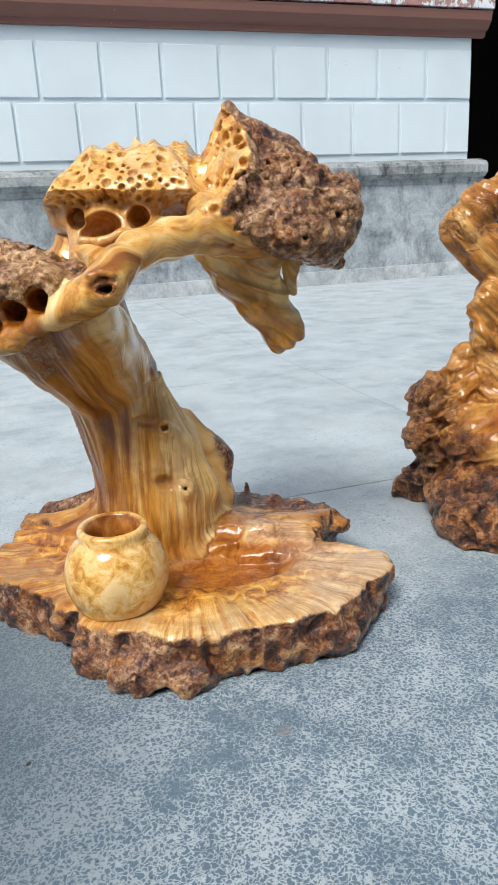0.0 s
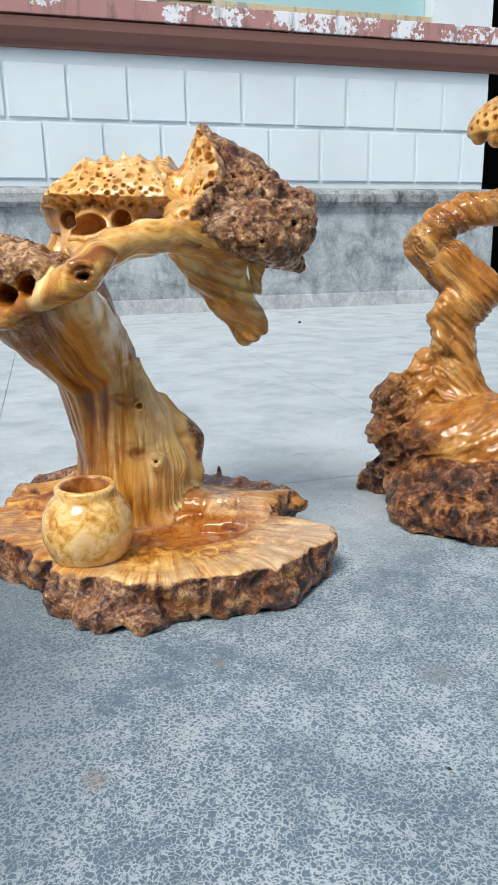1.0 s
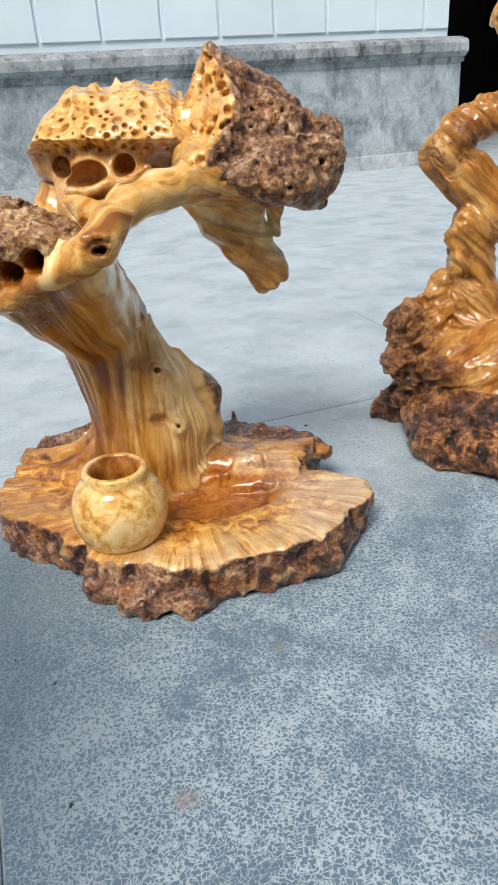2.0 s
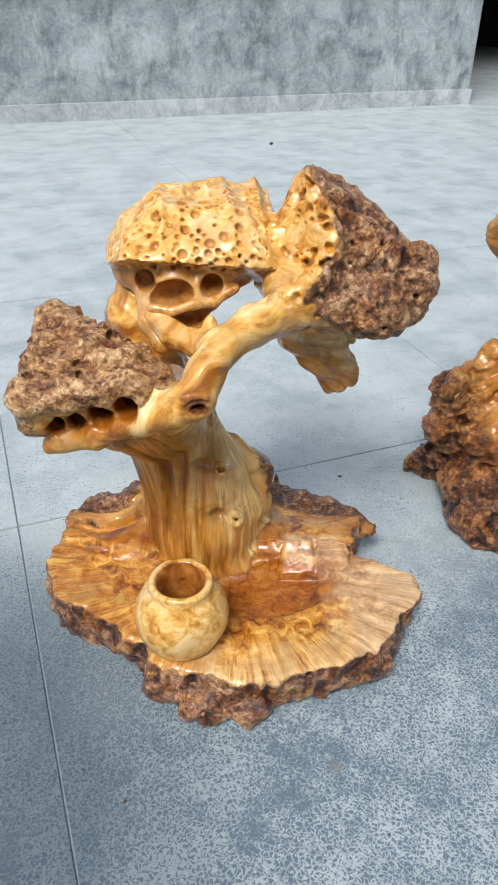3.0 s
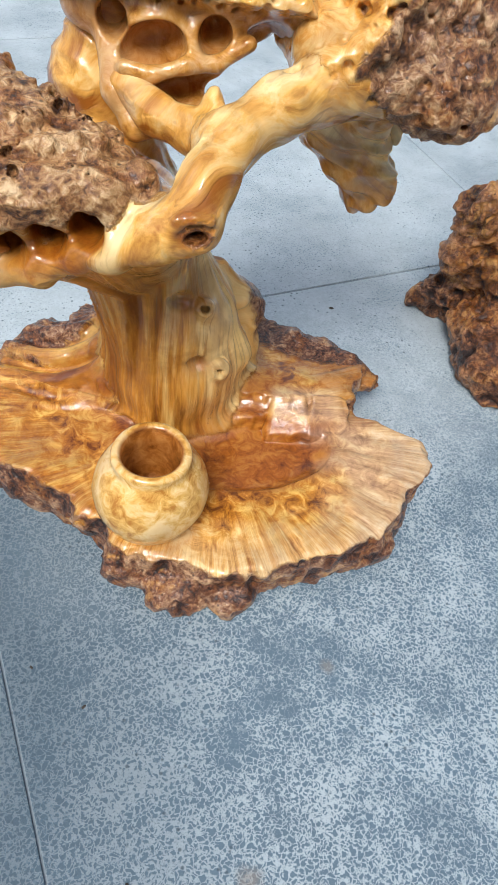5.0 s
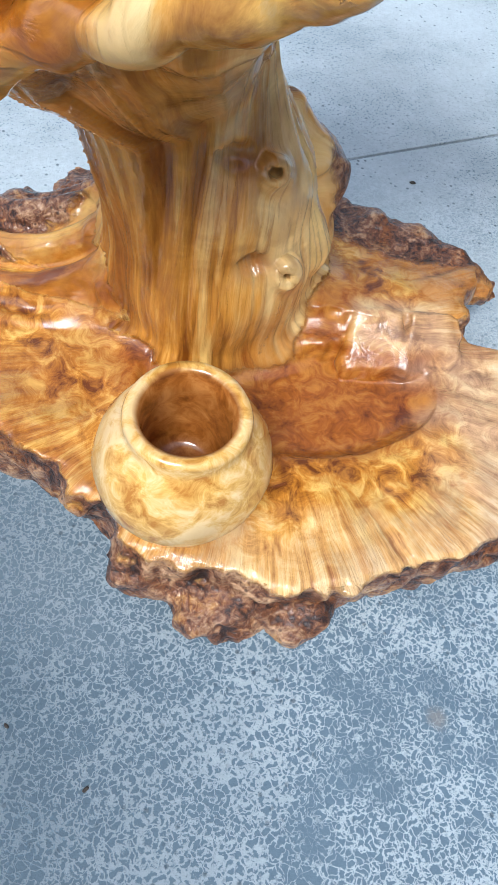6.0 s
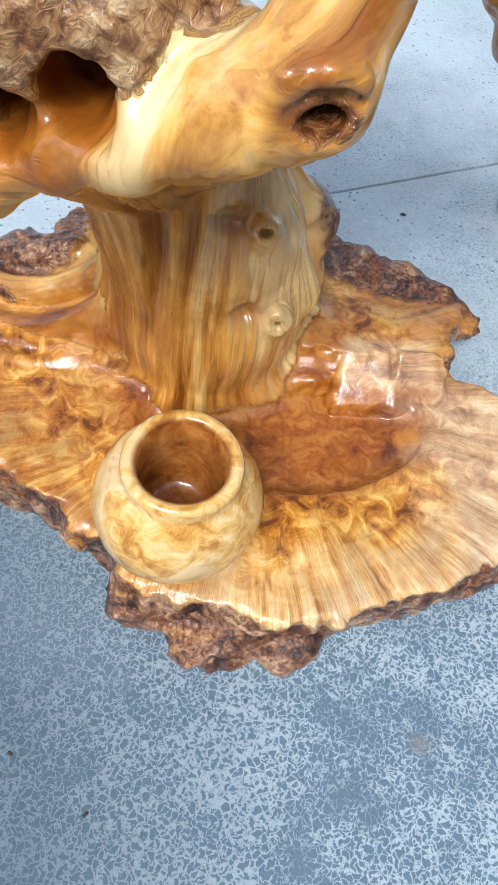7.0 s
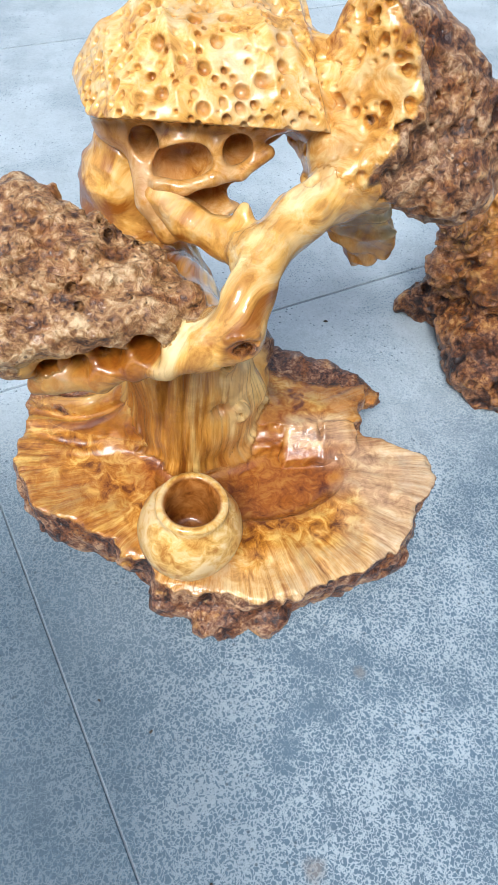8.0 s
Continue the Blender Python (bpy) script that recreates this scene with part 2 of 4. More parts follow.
white_paint = painted("white_limewash", (0.63, 0.72, 0.77), (0.52, 0.56, 0.58), 0.66)
def grimy_cement(name, light, dark, black):
    """Weathered cement render: cloudy dark and pale patches, grime and fine scratches."""
    m, t, b = material(name)
    geo = node(t, "NewGeometry").outputs["Position"]
    n1 = noise_tex(t, geo, 5, 7, 0.7, 0.6)
    n2 = noise_tex(t, node(t, "Mapping", {"Vector": geo, "Scale": (2.2, 2.2, 1.0)}).outputs[0], 7, 6, 0.7)
    n3 = noise_tex(t, geo, 60, 4, 0.65)
    col = ramp(t, math_n(t, "ADD", math_n(t, "MULTIPLY", n1, 0.75), math_n(t, "MULTIPLY", n3, 0.25)), ((0.36, dark), (0.50, tuple(0.5 * a + 0.5 * c for a, c in zip(light, dark))), (0.64, light)))
    col = mix(t, ramp(t, n2, ((0.50, (0.0,)), (0.68, (black,)))), col, (0.035, 0.04, 0.045))
    t.links.new(col, b.inputs["Base Color"])
    b.inputs["Roughness"].default_value = 0.85
    bump(t, b, math_n(t, "ADD", n1, n3), 0.4, 0.006)
    return m


plinth_mat = grimy_cement("plinth_cement", (0.47, 0.52, 0.55), (0.15, 0.18, 0.20), 0.5)
ledge_mat = grimy_cement("ledge_cement", (0.42, 0.45, 0.46), (0.10, 0.115, 0.125), 0.9)
maroon = painted("maroon_paint", (0.21, 0.098, 0.078), (0.55, 0.52, 0.52), 0.66)
pink_flaking = painted("flaking_pink_paint", (0.40, 0.21, 0.20), (0.70, 0.73, 0.78), 0.56, 0.9, 0.075)
cream = painted("cream_plaster", (0.52, 0.45, 0.30), (0.30, 0.29, 0.27), 0.58, 0.7)
brown_board = painted("brown_board", (0.13, 0.075, 0.035), (0.30, 0.24, 0.15), 0.64)
# near-black base colour carries the darkness of the room behind the doorway
dark_wall, dt, db = material("shade_black_plaster")
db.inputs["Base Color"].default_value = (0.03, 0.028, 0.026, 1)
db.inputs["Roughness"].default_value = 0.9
glass_blue, gt, gb = material("window_glass")
gb.inputs["Base Color"].default_value = (0.35, 0.55, 0.60, 1)
gb.inputs["Roughness"].default_value = 0.12


# ---- mesh helpers ----
def mesh_object(name, bm, mat, parent=None, smooth=False):
    me = bpy.data.meshes.new(name)
    bm.to_mesh(me)
    bm.free()
    if smooth:
        me.polygons.foreach_set("use_smooth", [True] * len(me.polygons))
    me.materials.append(mat)
    ob = new(name, me)
    ob.parent = parent
    return ob


def box_bm(x0, y0, z0, x1, y1, z1, bevel=0.0):
    bm = bmesh.new()
    bmesh.ops.create_cube(bm, size=1, matrix=Matrix.Translation(((x0 + x1) / 2, (y0 + y1) / 2, (z0 + z1) / 2)) @ Matrix.Diagonal((x1 - x0, y1 - y0, z1 - z0, 1)))
    if bevel:
        bmesh.ops.bevel(bm, geom=bm.edges[:], offset=bevel, segments=2, affect="EDGES", profile=0.6)
    return bm


def part(name, bm, mat, parent, label=""):
    ob = mesh_object(name, bm, mat, parent)
    return tagged(ob, label) if label else ob


def moulding(name, profile, x0, x1, mat, parent=None):
    """A run along x of a cornice whose section is a list of (y, z)."""
    bm = bmesh.new()
    a = [bm.verts.new((x0, y, z)) for y, z in profile]
    b = [bm.verts.new((x1, y, z)) for y, z in profile]
    n = len(profile)
    for i in range(n):
        bm.faces.new((a[i], a[(i + 1) % n], b[(i + 1) % n], b[i]))
    bm.faces.new(a[::-1])
    bm.faces.new(b)
    bmesh.ops.recalc_face_normals(bm, faces=bm.faces[:])
    return mesh_object(name, bm, mat, parent)


# ---- solid modelling on a grid ----
def smooth01(x, a, b):
    t = np.clip((x - a) / (b - a), 0, 1)
    return t * t * (3 - 2 * t)


TABLE = np.random.RandomState(7).rand(32, 32, 32).astype(np.float32)


def vnoise(x, y, z):
    """Smooth lattice noise from 0 to 1 on arrays of points."""
    x, y, z = np.broadcast_arrays(x, y, z)
    ix, iy, iz = (np.floor(v).astype(np.int32) for v in (x, y, z))
    fx, fy, fz = x - ix, y - iy, z - iz
    fx, fy, fz = (f * f * (3 - 2 * f) for f in (fx, fy, fz))
    out = 0
    for a in (0, 1):
        wa = fx if a else 1 - fx
        for b in (0, 1):
            wb = fy if b else 1 - fy
            for c in (0, 1):
                wc = fz if c else 1 - fz
                out = out + wa * wb * wc * TABLE[(ix + a) & 31, (iy + b) & 31, (iz + c) & 31]
    return out


def fbm(x, y, z, scale, octaves=3):
    total, amp, s = 0, 1.0, scale
    norm = 0
    for k in range(octaves):
        total = total + amp * vnoise(x * s + 11 * k, y * s + 5 * k, z * s + 3 * k)
        norm += amp
        amp *= 0.5
        s *= 2.1
    return total / norm


class Solid:
    """A signed distance field on a grid, to which rounded forms are added and from which they are cut."""

    def __init__(self, low, high, step):
        self.low, self.step = np.array(low, np.float32), step
        self.n = tuple(int(math.ceil((b - a) / step)) + 1 for a, b in zip(low, high))
        self.d = np.full(self.n, 0.2, np.float32)
        self.label = np.zeros(self.n, np.int8)
        self.near = np.full(self.n, 0.2, np.float32)

    def window(self, low, high):
        i0 = [max(0, int((a - o) / self.step)) for a, o in zip(low, self.low)]
        i1 = [min(n, int((b - o) / self.step) + 2) for b, o, n in zip(high, self.low, self.n)]
        if any(a >= b for a, b in zip(i0, i1)):
            return None, None
        sl = tuple(slice(a, b) for a, b in zip(i0, i1))
        axes = [self.low[k] + self.step * np.arange(i0[k], i1[k], dtype=np.float32) for k in range(3)]
        return sl, np.meshgrid(*axes, indexing="ij", sparse=True)

    def blend(self, f, low, high, k, lab):
        sl, p = self.window([a - k - 0.012 for a in low], [b + k + 0.012 for b in high])
        if sl is None:
            return
        v = f(*p).astype(np.float32)
        cur = self.d[sl]
        h = np.maximum(k - np.abs(cur - v), 0) / k
        self.d[sl] = np.minimum(cur, v) - h * h * k * 0.25
        near = self.near[sl]
        closer = v < near
        self.label[sl] = np.where(closer, lab, self.label[sl])
        self.near[sl] = np.where(closer, v, near)

    def carve(self, f, low, high, k):
        sl, p = self.window([a - k for a in low], [b + k for b in high])
        if sl is None:
            return
        v = -f(*p).astype(np.float32)
        cur = self.d[sl]
        h = np.maximum(k - np.abs(cur - v), 0) / k
        self.d[sl] = np.maximum(cur, v) + h * h * k * 0.25

    def limb(self, points, k, lab, cut=False, rough=0.0, rscale=60.0):
        """A tapered limb through (x, y, z, radius) points."""
        for a, b in zip(points[:-1], points[1:]):
            a, b = np.array(a, np.float32), np.array(b, np.float32)
            r = max(a[3], b[3])

            def f(x, y, z, a=a, b=b):
                ab = b[:3] - a[:3]
                t = ((x - a[0]) * ab[0] + (y - a[1]) * ab[1] + (z - a[2]) * ab[2]) / max(float(ab @ ab), 1e-9)
                t = np.clip(t, 0, 1)
                q = np.sqrt((x - a[0] - t * ab[0]) ** 2 + (y - a[1] - t * ab[1]) ** 2 + (z - a[2] - t * ab[2]) ** 2)
                q = q - (a[3] + t * (b[3] - a[3]))
                return q + rough * (fbm(x, y, z, rscale, 2) - 0.5) if rough else q

            low, high = np.minimum(a[:3], b[:3]) - r, np.maximum(a[:3], b[:3]) + r
            (self.carve(f, low, high, k) if cut else self.blend(f, low, high, k, lab))

    def lump(self, c, r, k, lab, turn=0.0, cut=False, rough=0.0, rscale=60.0, tip=0.0):
        """An ellipsoid with radii r, turned about z (degrees) and tipped about y."""
        m = np.array(Euler((0, radians(tip), radians(turn))).to_matrix().inverted(), np.float32)

        def f(x, y, z):
            X, Y, Z = x - c[0], y - c[1], z - c[2]
            u = (m[0, 0] * X + m[0, 1] * Y + m[0, 2] * Z) / r[0]
            v = (m[1, 0] * X + m[1, 1] * Y + m[1, 2] * Z) / r[1]
            w = (m[2, 0] * X + m[2, 1] * Y + m[2, 2] * Z) / r[2]
            k0 = np.sqrt(u * u + v * v + w * w)
            k1 = np.sqrt((u / r[0]) ** 2 + (v / r[1]) ** 2 + (w / r[2]) ** 2) + 1e-6
            q = k0 * (k0 - 1) / k1
            return q + rough * (fbm(x, y, z, rscale, 3) - 0.5) if rough else q

        big = max(r)
        low, high = [v - big for v in c], [v + big for v in c]
        (self.carve(f, low, high, k) if cut else self.blend(f, low, high, k, lab))

    def sheet(self, a, b, c, r, k, lab, rough=0.0, rscale=60.0):
        """A triangle swollen by the radius r."""
        a, b, c = (np.array(v, np.float32) for v in (a, b, c))
        n = np.cross(b - a, c - a)
        n = n / np.linalg.norm(n)

        def f(x, y, z):
            def edge(p, q):
                e = q - p
                t = np.clip(((x - p[0]) * e[0] + (y - p[1]) * e[1] + (z - p[2]) * e[2]) / float(e @ e), 0, 1)
                return (x - p[0] - t * e[0]) ** 2 + (y - p[1] - t * e[1]) ** 2 + (z - p[2] - t * e[2]) ** 2

            def side(p, q):
                m = np.cross(n, q - p)
                return (x - p[0]) * m[0] + (y - p[1]) * m[1] + (z - p[2]) * m[2] >= 0

            rim = np.sqrt(np.minimum(np.minimum(edge(a, b), edge(b, c)), edge(c, a)))
            flat = np.abs((x - a[0]) * n[0] + (y - a[1]) * n[1] + (z - a[2]) * n[2])
            q = np.where(side(a, b) & side(b, c) & side(c, a), flat, rim) - r
            return q + rough * (fbm(x, y, z, rscale, 3) - 0.5) if rough else q

        self.blend(f, np.minimum(np.minimum(a, b), c) - r, np.maximum(np.maximum(a, b), c) + r, k, lab)

    def facets(self, planes, low, high, k, lab, soft=0.012, rough=0.0, rscale=60.0, inset=0.0):
        """A convex block bounded by (normal, point) planes with softened edges."""
        def f(x, y, z):
            q = None
            for n, p in planes:
                length = math.sqrt(sum(v * v for v in n))
                d = ((x - p[0]) * n[0] + (y - p[1]) * n[1] + (z - p[2]) * n[2]) / length
                if q is None:
                    q = d
                else:
                    h = np.maximum(soft - np.abs(q - d), 0) / soft
                    q = np.maximum(q, d) + h * h * soft * 0.25
            q = q + inset
            return q + rough * (fbm(x, y, z, rscale, 3) - 0.5) if rough else q

        self.blend(f, low, high, k, lab)

    def skin(self, start, way, reach):
        """The last point inside the solid along a ray."""
        t = np.arange(0, reach, self.step * 0.5)
        p = np.array(start) + t[:, None] * np.array(way)
        at = np.clip(np.round((p - self.low) / self.step).astype(int), 0, np.array(self.n) - 1)
        inside = np.nonzero(self.d[tuple(at.T)] < 0)[0]
        return Vector(p[inside[-1]]) if len(inside) else None

    def surface(self):
        """Vertices, quads, and a label for each quad (surface nets)."""
        d = self.d
        inside = d < 0
        n = self.n
        count = np.zeros([m - 1 for m in n], np.int8)
        for o in np.ndindex(2, 2, 2):
            count += inside[o[0]:n[0] - 1 + o[0], o[1]:n[1] - 1 + o[1], o[2]:n[2] - 1 + o[2]]
        cells = np.argwhere((count > 0) & (count < 8))
        index = np.full(count.shape, -1, np.int64)
        index[tuple(cells.T)] = np.arange(len(cells))
        corner = {o: d[cells[:, 0] + o[0], cells[:, 1] + o[1], cells[:, 2] + o[2]] for o in np.ndindex(2, 2, 2)}
        total, hits = np.zeros((len(cells), 3), np.float32), np.zeros((len(cells), 1), np.float32)
        for axis in range(3):
            for o in np.ndindex(2, 2, 2):
                if o[axis]:
                    continue
                e = list(o)
                e[axis] = 1
                a, b = corner[o], corner[tuple(e)]
                cross = (a < 0) != (b < 0)
                t = np.where(cross, a / np.where(cross, a - b, 1), 0)
                p = np.tile(np.array(o, np.float32), (len(cells), 1))
                p[:, axis] += t
                total += p * cross[:, None]
                hits += cross[:, None]
        verts = (cells + total / hits) * self.step + self.low
        quads = []
        for axis in range(3):
            u, v = (axis + 1) % 3, (axis + 2) % 3
            a = np.take(inside, range(n[axis] - 1), axis)
            b = np.take(inside, range(1, n[axis]), axis)
            at = np.argwhere(a != b)
            at = at[(at[:, u] > 0) & (at[:, v] > 0) & (at[:, u] < n[u] - 1) & (at[:, v] < n[v] - 1)]
            flip = inside[tuple(at.T)]

            def cell(du, dv):
                q = at.copy()
                q[:, u] -= du
                q[:, v] -= dv
                return index[tuple(q.T)]

            q = np.stack([cell(1, 1), cell(0, 1), cell(0, 0), cell(1, 0)], 1)
            q[~flip] = q[~flip][:, ::-1]
            quads.append(q)
        quads = np.concatenate(quads)
        at = np.clip(np.round((verts - self.low) / self.step).astype(int), 0, np.array(n) - 1)
        vlab = self.label[tuple(at.T)]
        qlab = vlab[quads[:, 0]]
        return verts, quads, qlab, vlab


def normals_of(verts, quads):
    a, b, c, e = (verts[quads[:, i]] for i in range(4))
    fn = np.cross(c - a, e - b)
    vn = np.zeros_like(verts)
    for i in range(4):
        for k in range(3):
            vn[:, k] += np.bincount(quads[:, i], fn[:, k], len(verts))
    return vn / np.maximum(np.linalg.norm(vn, axis=1, keepdims=True), 1e-12)


def carved_parts(solid, names, mats, parent, paint, relief=None, labels=None):
    """Meshes the solid and hangs one mesh a label under parent. paint gives the attributes of points; relief shifts them along the normal."""
    verts, quads, qlab, vlab = solid.surface()
    nrm = normals_of(verts, quads)
    shift = np.zeros(len(verts))
    if relief:
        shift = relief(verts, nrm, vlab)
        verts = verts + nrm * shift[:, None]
        nrm = normals_of(verts, quads)
    values = {}
    for lab in range(len(names)):
        mine = vlab == lab
        if mine.any():
            for key, v in paint(lab, verts[mine], nrm[mine]).items():
                values.setdefault(key, np.zeros((len(verts),) + v.shape[1:], np.float32))[mine] = v
    degree = np.bincount(quads.ravel(), minlength=len(verts))
    for key, v in values.items():
        if v.ndim == 1:
            for _ in range(7):
                centre = v[quads].mean(1)
                v = np.bincount(quads.ravel(), np.repeat(centre, 4), len(verts)) / np.maximum(degree, 1)
            values[key] = v
    # relief height, which puts the shade of creases into the bark colour
    values["relief_shade"] = np.clip(0.5 + shift / 0.010, 0, 1)
    for lab, name in enumerate(names):
        mine = quads[qlab == lab]
        if not len(mine):
            continue
        used, inverse = np.unique(mine, return_inverse=True)
        faces = inverse.reshape(-1, 4)
        me = bpy.data.meshes.new(name)
        me.vertices.add(len(used))
        me.vertices.foreach_set("co", verts[used].astype(np.float32).ravel())
        me.loops.add(faces.size)
        me.loops.foreach_set("vertex_index", faces.astype(np.int32).ravel())
        me.polygons.add(len(faces))
        me.polygons.foreach_set("loop_start", np.arange(0, faces.size, 4, dtype=np.int32))
        me.update(calc_edges=True)
        me.polygons.foreach_set("use_smooth", np.ones(len(faces), bool))
        for key, full in values.items():
            v = full[used]
            if v.ndim == 2:
                me.attributes.new(key, "FLOAT_VECTOR", "POINT").data.foreach_set("vector", v.astype(np.float32).ravel())
            else:
                me.attributes.new(key, "FLOAT", "POINT").data.foreach_set("value", v.astype(np.float32))
        me.validate()
        me.normals_split_custom_set_from_vertices(nrm[used].tolist())
        me.materials.append(mats[lab])
        ob = new(name, me)
        ob.parent = parent
        if labels and labels[lab]:
            tagged(ob, labels[lab])


# ---- floor ----
SLAB_X, SLAB_Y, OFF_X, OFF_Y = 0.788, 0.805, -0.228, 0.285
ground = mesh_object("ground", box_bm(-60, -60, -0.30, 60, 60, -0.0022), joint_mat)
tagged(ground, "grey cement bed under the courtyard slabs", "ground", kind="structure")

# ---- house wall ----
WALL_Y, WALL_X1 = 3.569, 2.707
wall = mesh_object("wall_north", box_bm(-4.5, WALL_Y, -0.01, WALL_X1, WALL_Y + 0.28, 1.64), white_paint)
tagged(wall, "white limewashed house wall with raised block pattern", "wall", kind="structure")
plinth = mesh_object("wall_plinth", box_bm(-4.5, WALL_Y - 0.035, -0.01, WALL_X1 + 0.085, WALL_Y - 0.002, 0.575), plinth_mat)
tagged(plinth, "weathered grey cement plinth at the foot of the wall", "plinth", kind="structure")
foot = mesh_object("wall_plinth_foot", box_bm(-4.5, WALL_Y - 0.050, -0.01, WALL_X1 + 0.098, WALL_Y - 0.038, 0.085, 0.004), grimy_cement("foot_cement", (0.56, 0.60, 0.62), (0.26, 0.29, 0.31), 0.35))
tagged(foot, "pale cement strip along the foot of the plinth", "plinth", kind="structure")
ledge = moulding("trim_ledge", [(WALL_Y - 0.002, 0.572), (WALL_Y - 0.045, 0.575), (WALL_Y - 0.045, 0.602), (WALL_Y - 0.060, 0.608), (WALL_Y - 0.085, 0.63), (WALL_Y - 0.085, 0.675), (WALL_Y - 0.07, 0.695), (WALL_Y - 0.002, 0.715)], -4.5, WALL_X1 + 0.10, ledge_mat)
tagged(ledge, "stained grey cement moulding on top of the plinth", "ledge", kind="structure")
sill = moulding("trim_sill", [(WALL_Y - 0.002, 1.40), (WALL_Y - 0.03, 1.405), (WALL_Y - 0.035, 1.43), (WALL_Y - 0.06, 1.44), (WALL_Y - 0.09, 1.48), (WALL_Y - 0.095, 1.51), (WALL_Y - 0.10, 1.525), (WALL_Y - 0.002, 1.535)], -4.5, WALL_X1 + 0.075, maroon)
tagged(sill, "maroon painted string course with moulded edge", "moulding", kind="structure")
band = mesh_object("trim_band", box_bm(-4.5, WALL_Y - 0.105, 1.537, WALL_X1 + 0.085, WALL_Y - 0.003, 1.632, 0.004), pink_flaking)
tagged(band, "flaking pink and white painted band above the moulding", "band", kind="structure")

# ---- unseen wall added behind the camera to darken reflections and block low sky ----
tagged(mesh_object("wall_south_unseen", box_bm(-12, -3.5, -0.01, 12, -3.2, 3.2), grimy_cement("unseen_wall_render", (0.42, 0.42, 0.40), (0.24, 0.24, 0.23), 0.2)), "plain unseen wall added behind the camera to darken reflections", "wall", kind="structure")

# ---- dark doorway beyond the corner ----
for name, b in (("wall_north_east", (3.95, WALL_Y, -0.01, 9.0, WALL_Y + 0.28, 3.6)),):
    tagged(mesh_object(name, box_bm(*b), white_paint), "white limewashed wall beyond the dark doorway", "wall", kind="structure")
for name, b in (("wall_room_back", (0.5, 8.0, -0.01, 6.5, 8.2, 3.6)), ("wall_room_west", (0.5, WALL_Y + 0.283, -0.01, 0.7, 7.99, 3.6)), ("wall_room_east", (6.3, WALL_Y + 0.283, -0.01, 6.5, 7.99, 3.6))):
    tagged(mesh_object(name, box_bm(*b), dark_wall), "interior wall coloured near-black for the unlit room", "wall", kind="structure")
tagged(mesh_object("ceiling", box_bm(-4.5, WALL_Y + 0.003, 3.605, 9.0, 8.2, 3.8), dark_wall), "ceiling coloured near-black for the unlit room behind the doorway", "ceiling", kind="structure")

# ---- wall above the string course ----
upper_parts = (("wall_upper_west", (-4.5, 0.62)), ("wall_upper_east", (2.30, WALL_X1)))
for name, (x0, x1) in upper_parts:
    tagged(mesh_object(name, box_bm(x0, WALL_Y, 1.643, x1, WALL_Y + 0.28, 3.6), white_paint), "white flaking wall pier beside the window", "wall", kind="structure")
window = mesh_object("window_1", box_bm(0.623, WALL_Y + 0.10, 1.643, 2.297, WALL_Y + 0.16, 1.71, 0.003), cream)
tagged(window, "window with weathered cream sill and pale glass", "window", kind="structure")
part("window_sill", box_bm(0.95, WALL_Y + 0.02, 1.643, 2.296, WALL_Y + 0.097, 1.70, 0.004), cream, window)
part("pane", box_bm(0.95, WALL_Y + 0.11, 1.713, 2.296, WALL_Y + 0.125, 3.59), glass_blue, window)
part("shutter", box_bm(0.625, WALL_Y + 0.09, 1.713, 0.947, WALL_Y + 0.13, 3.59, 0.004), brown_board, window)

# ---- the large carving ----
STEP = 0.0015
TURN = pose(0, 0, 0, 0, 0, -20)
SLAB_EDGE = ((0, .178), (7, .140), (18, .142), (28, .180), (37, .174), (53, .163), (70, .160), (100, .165), (129, .189), (140, .202), (155, .212), (165, .210), (184, .205), (193, .197), (202, .168), (216, .149), (231, .144), (239, .158), (253, .153), (268, .156), (292, .158), (308, .174), (321, .185), (334, .192), (347, .202), (356, .200), (360, .178))
CX, CY = -0.03, 0.06


def slab_radius(theta):
    deg = np.degrees(theta) % 360
    return np.interp(deg, [a for a, _ in SLAB_EDGE], [r for _, r in SLAB_EDGE]).astype(np.float32)


def fan_across(x, y):
    return y - 0.074 + 0.16 * (x + 0.12) + 0.004 * np.sin(x * 60)


def side_fan(x, y):
    """The corrugated roots that sweep from the trunk's foot over the side of the slab."""
    v = fan_across(x, y)
    rise = 0.058 * np.exp(-np.clip(-x - 0.112, 0, 1) / 0.034) + 0.016 * smooth01(v, 0.0, 0.080)
    wave = 0.0068 * np.sin(v * 235 + 14 * x) * (1 - 0.5 * smooth01(-x, 0.16, 0.23))
    return smooth01(-x, 0.08, 0.11) * smooth01(v, -0.012, 0.010) * (1 - smooth01(v, 0.082, 0.110)) * (rise + wave)


def slab_top(x, y):
    """Height of the slab's upper face: a shallow basin before the trunk, ridges behind and to the side."""
    z = 0.050 + 0 * x + 0 * y
    basin = np.clip(1 - ((x + 0.015) / 0.094) ** 2 - ((y - 0.035) / 0.052) ** 2, 0, 1)
    z = z - 0.012 * smooth01(np.sqrt(basin), 0.0, 0.75)
    z = z + side_fan(x, y)
    step = smooth01(y - 0.064 - 0.22 * (x - 0.02), 0.0, 0.010) * smooth01(x, -0.03, 0.01)
    z = z + 0.018 * step * (1 - 0.6 * smooth01(y, 0.10, 0.16))
    z = z + 0.0035 * (vnoise(x * 45, y * 45, 0.3 + 0 * x) - 0.5)
    return z


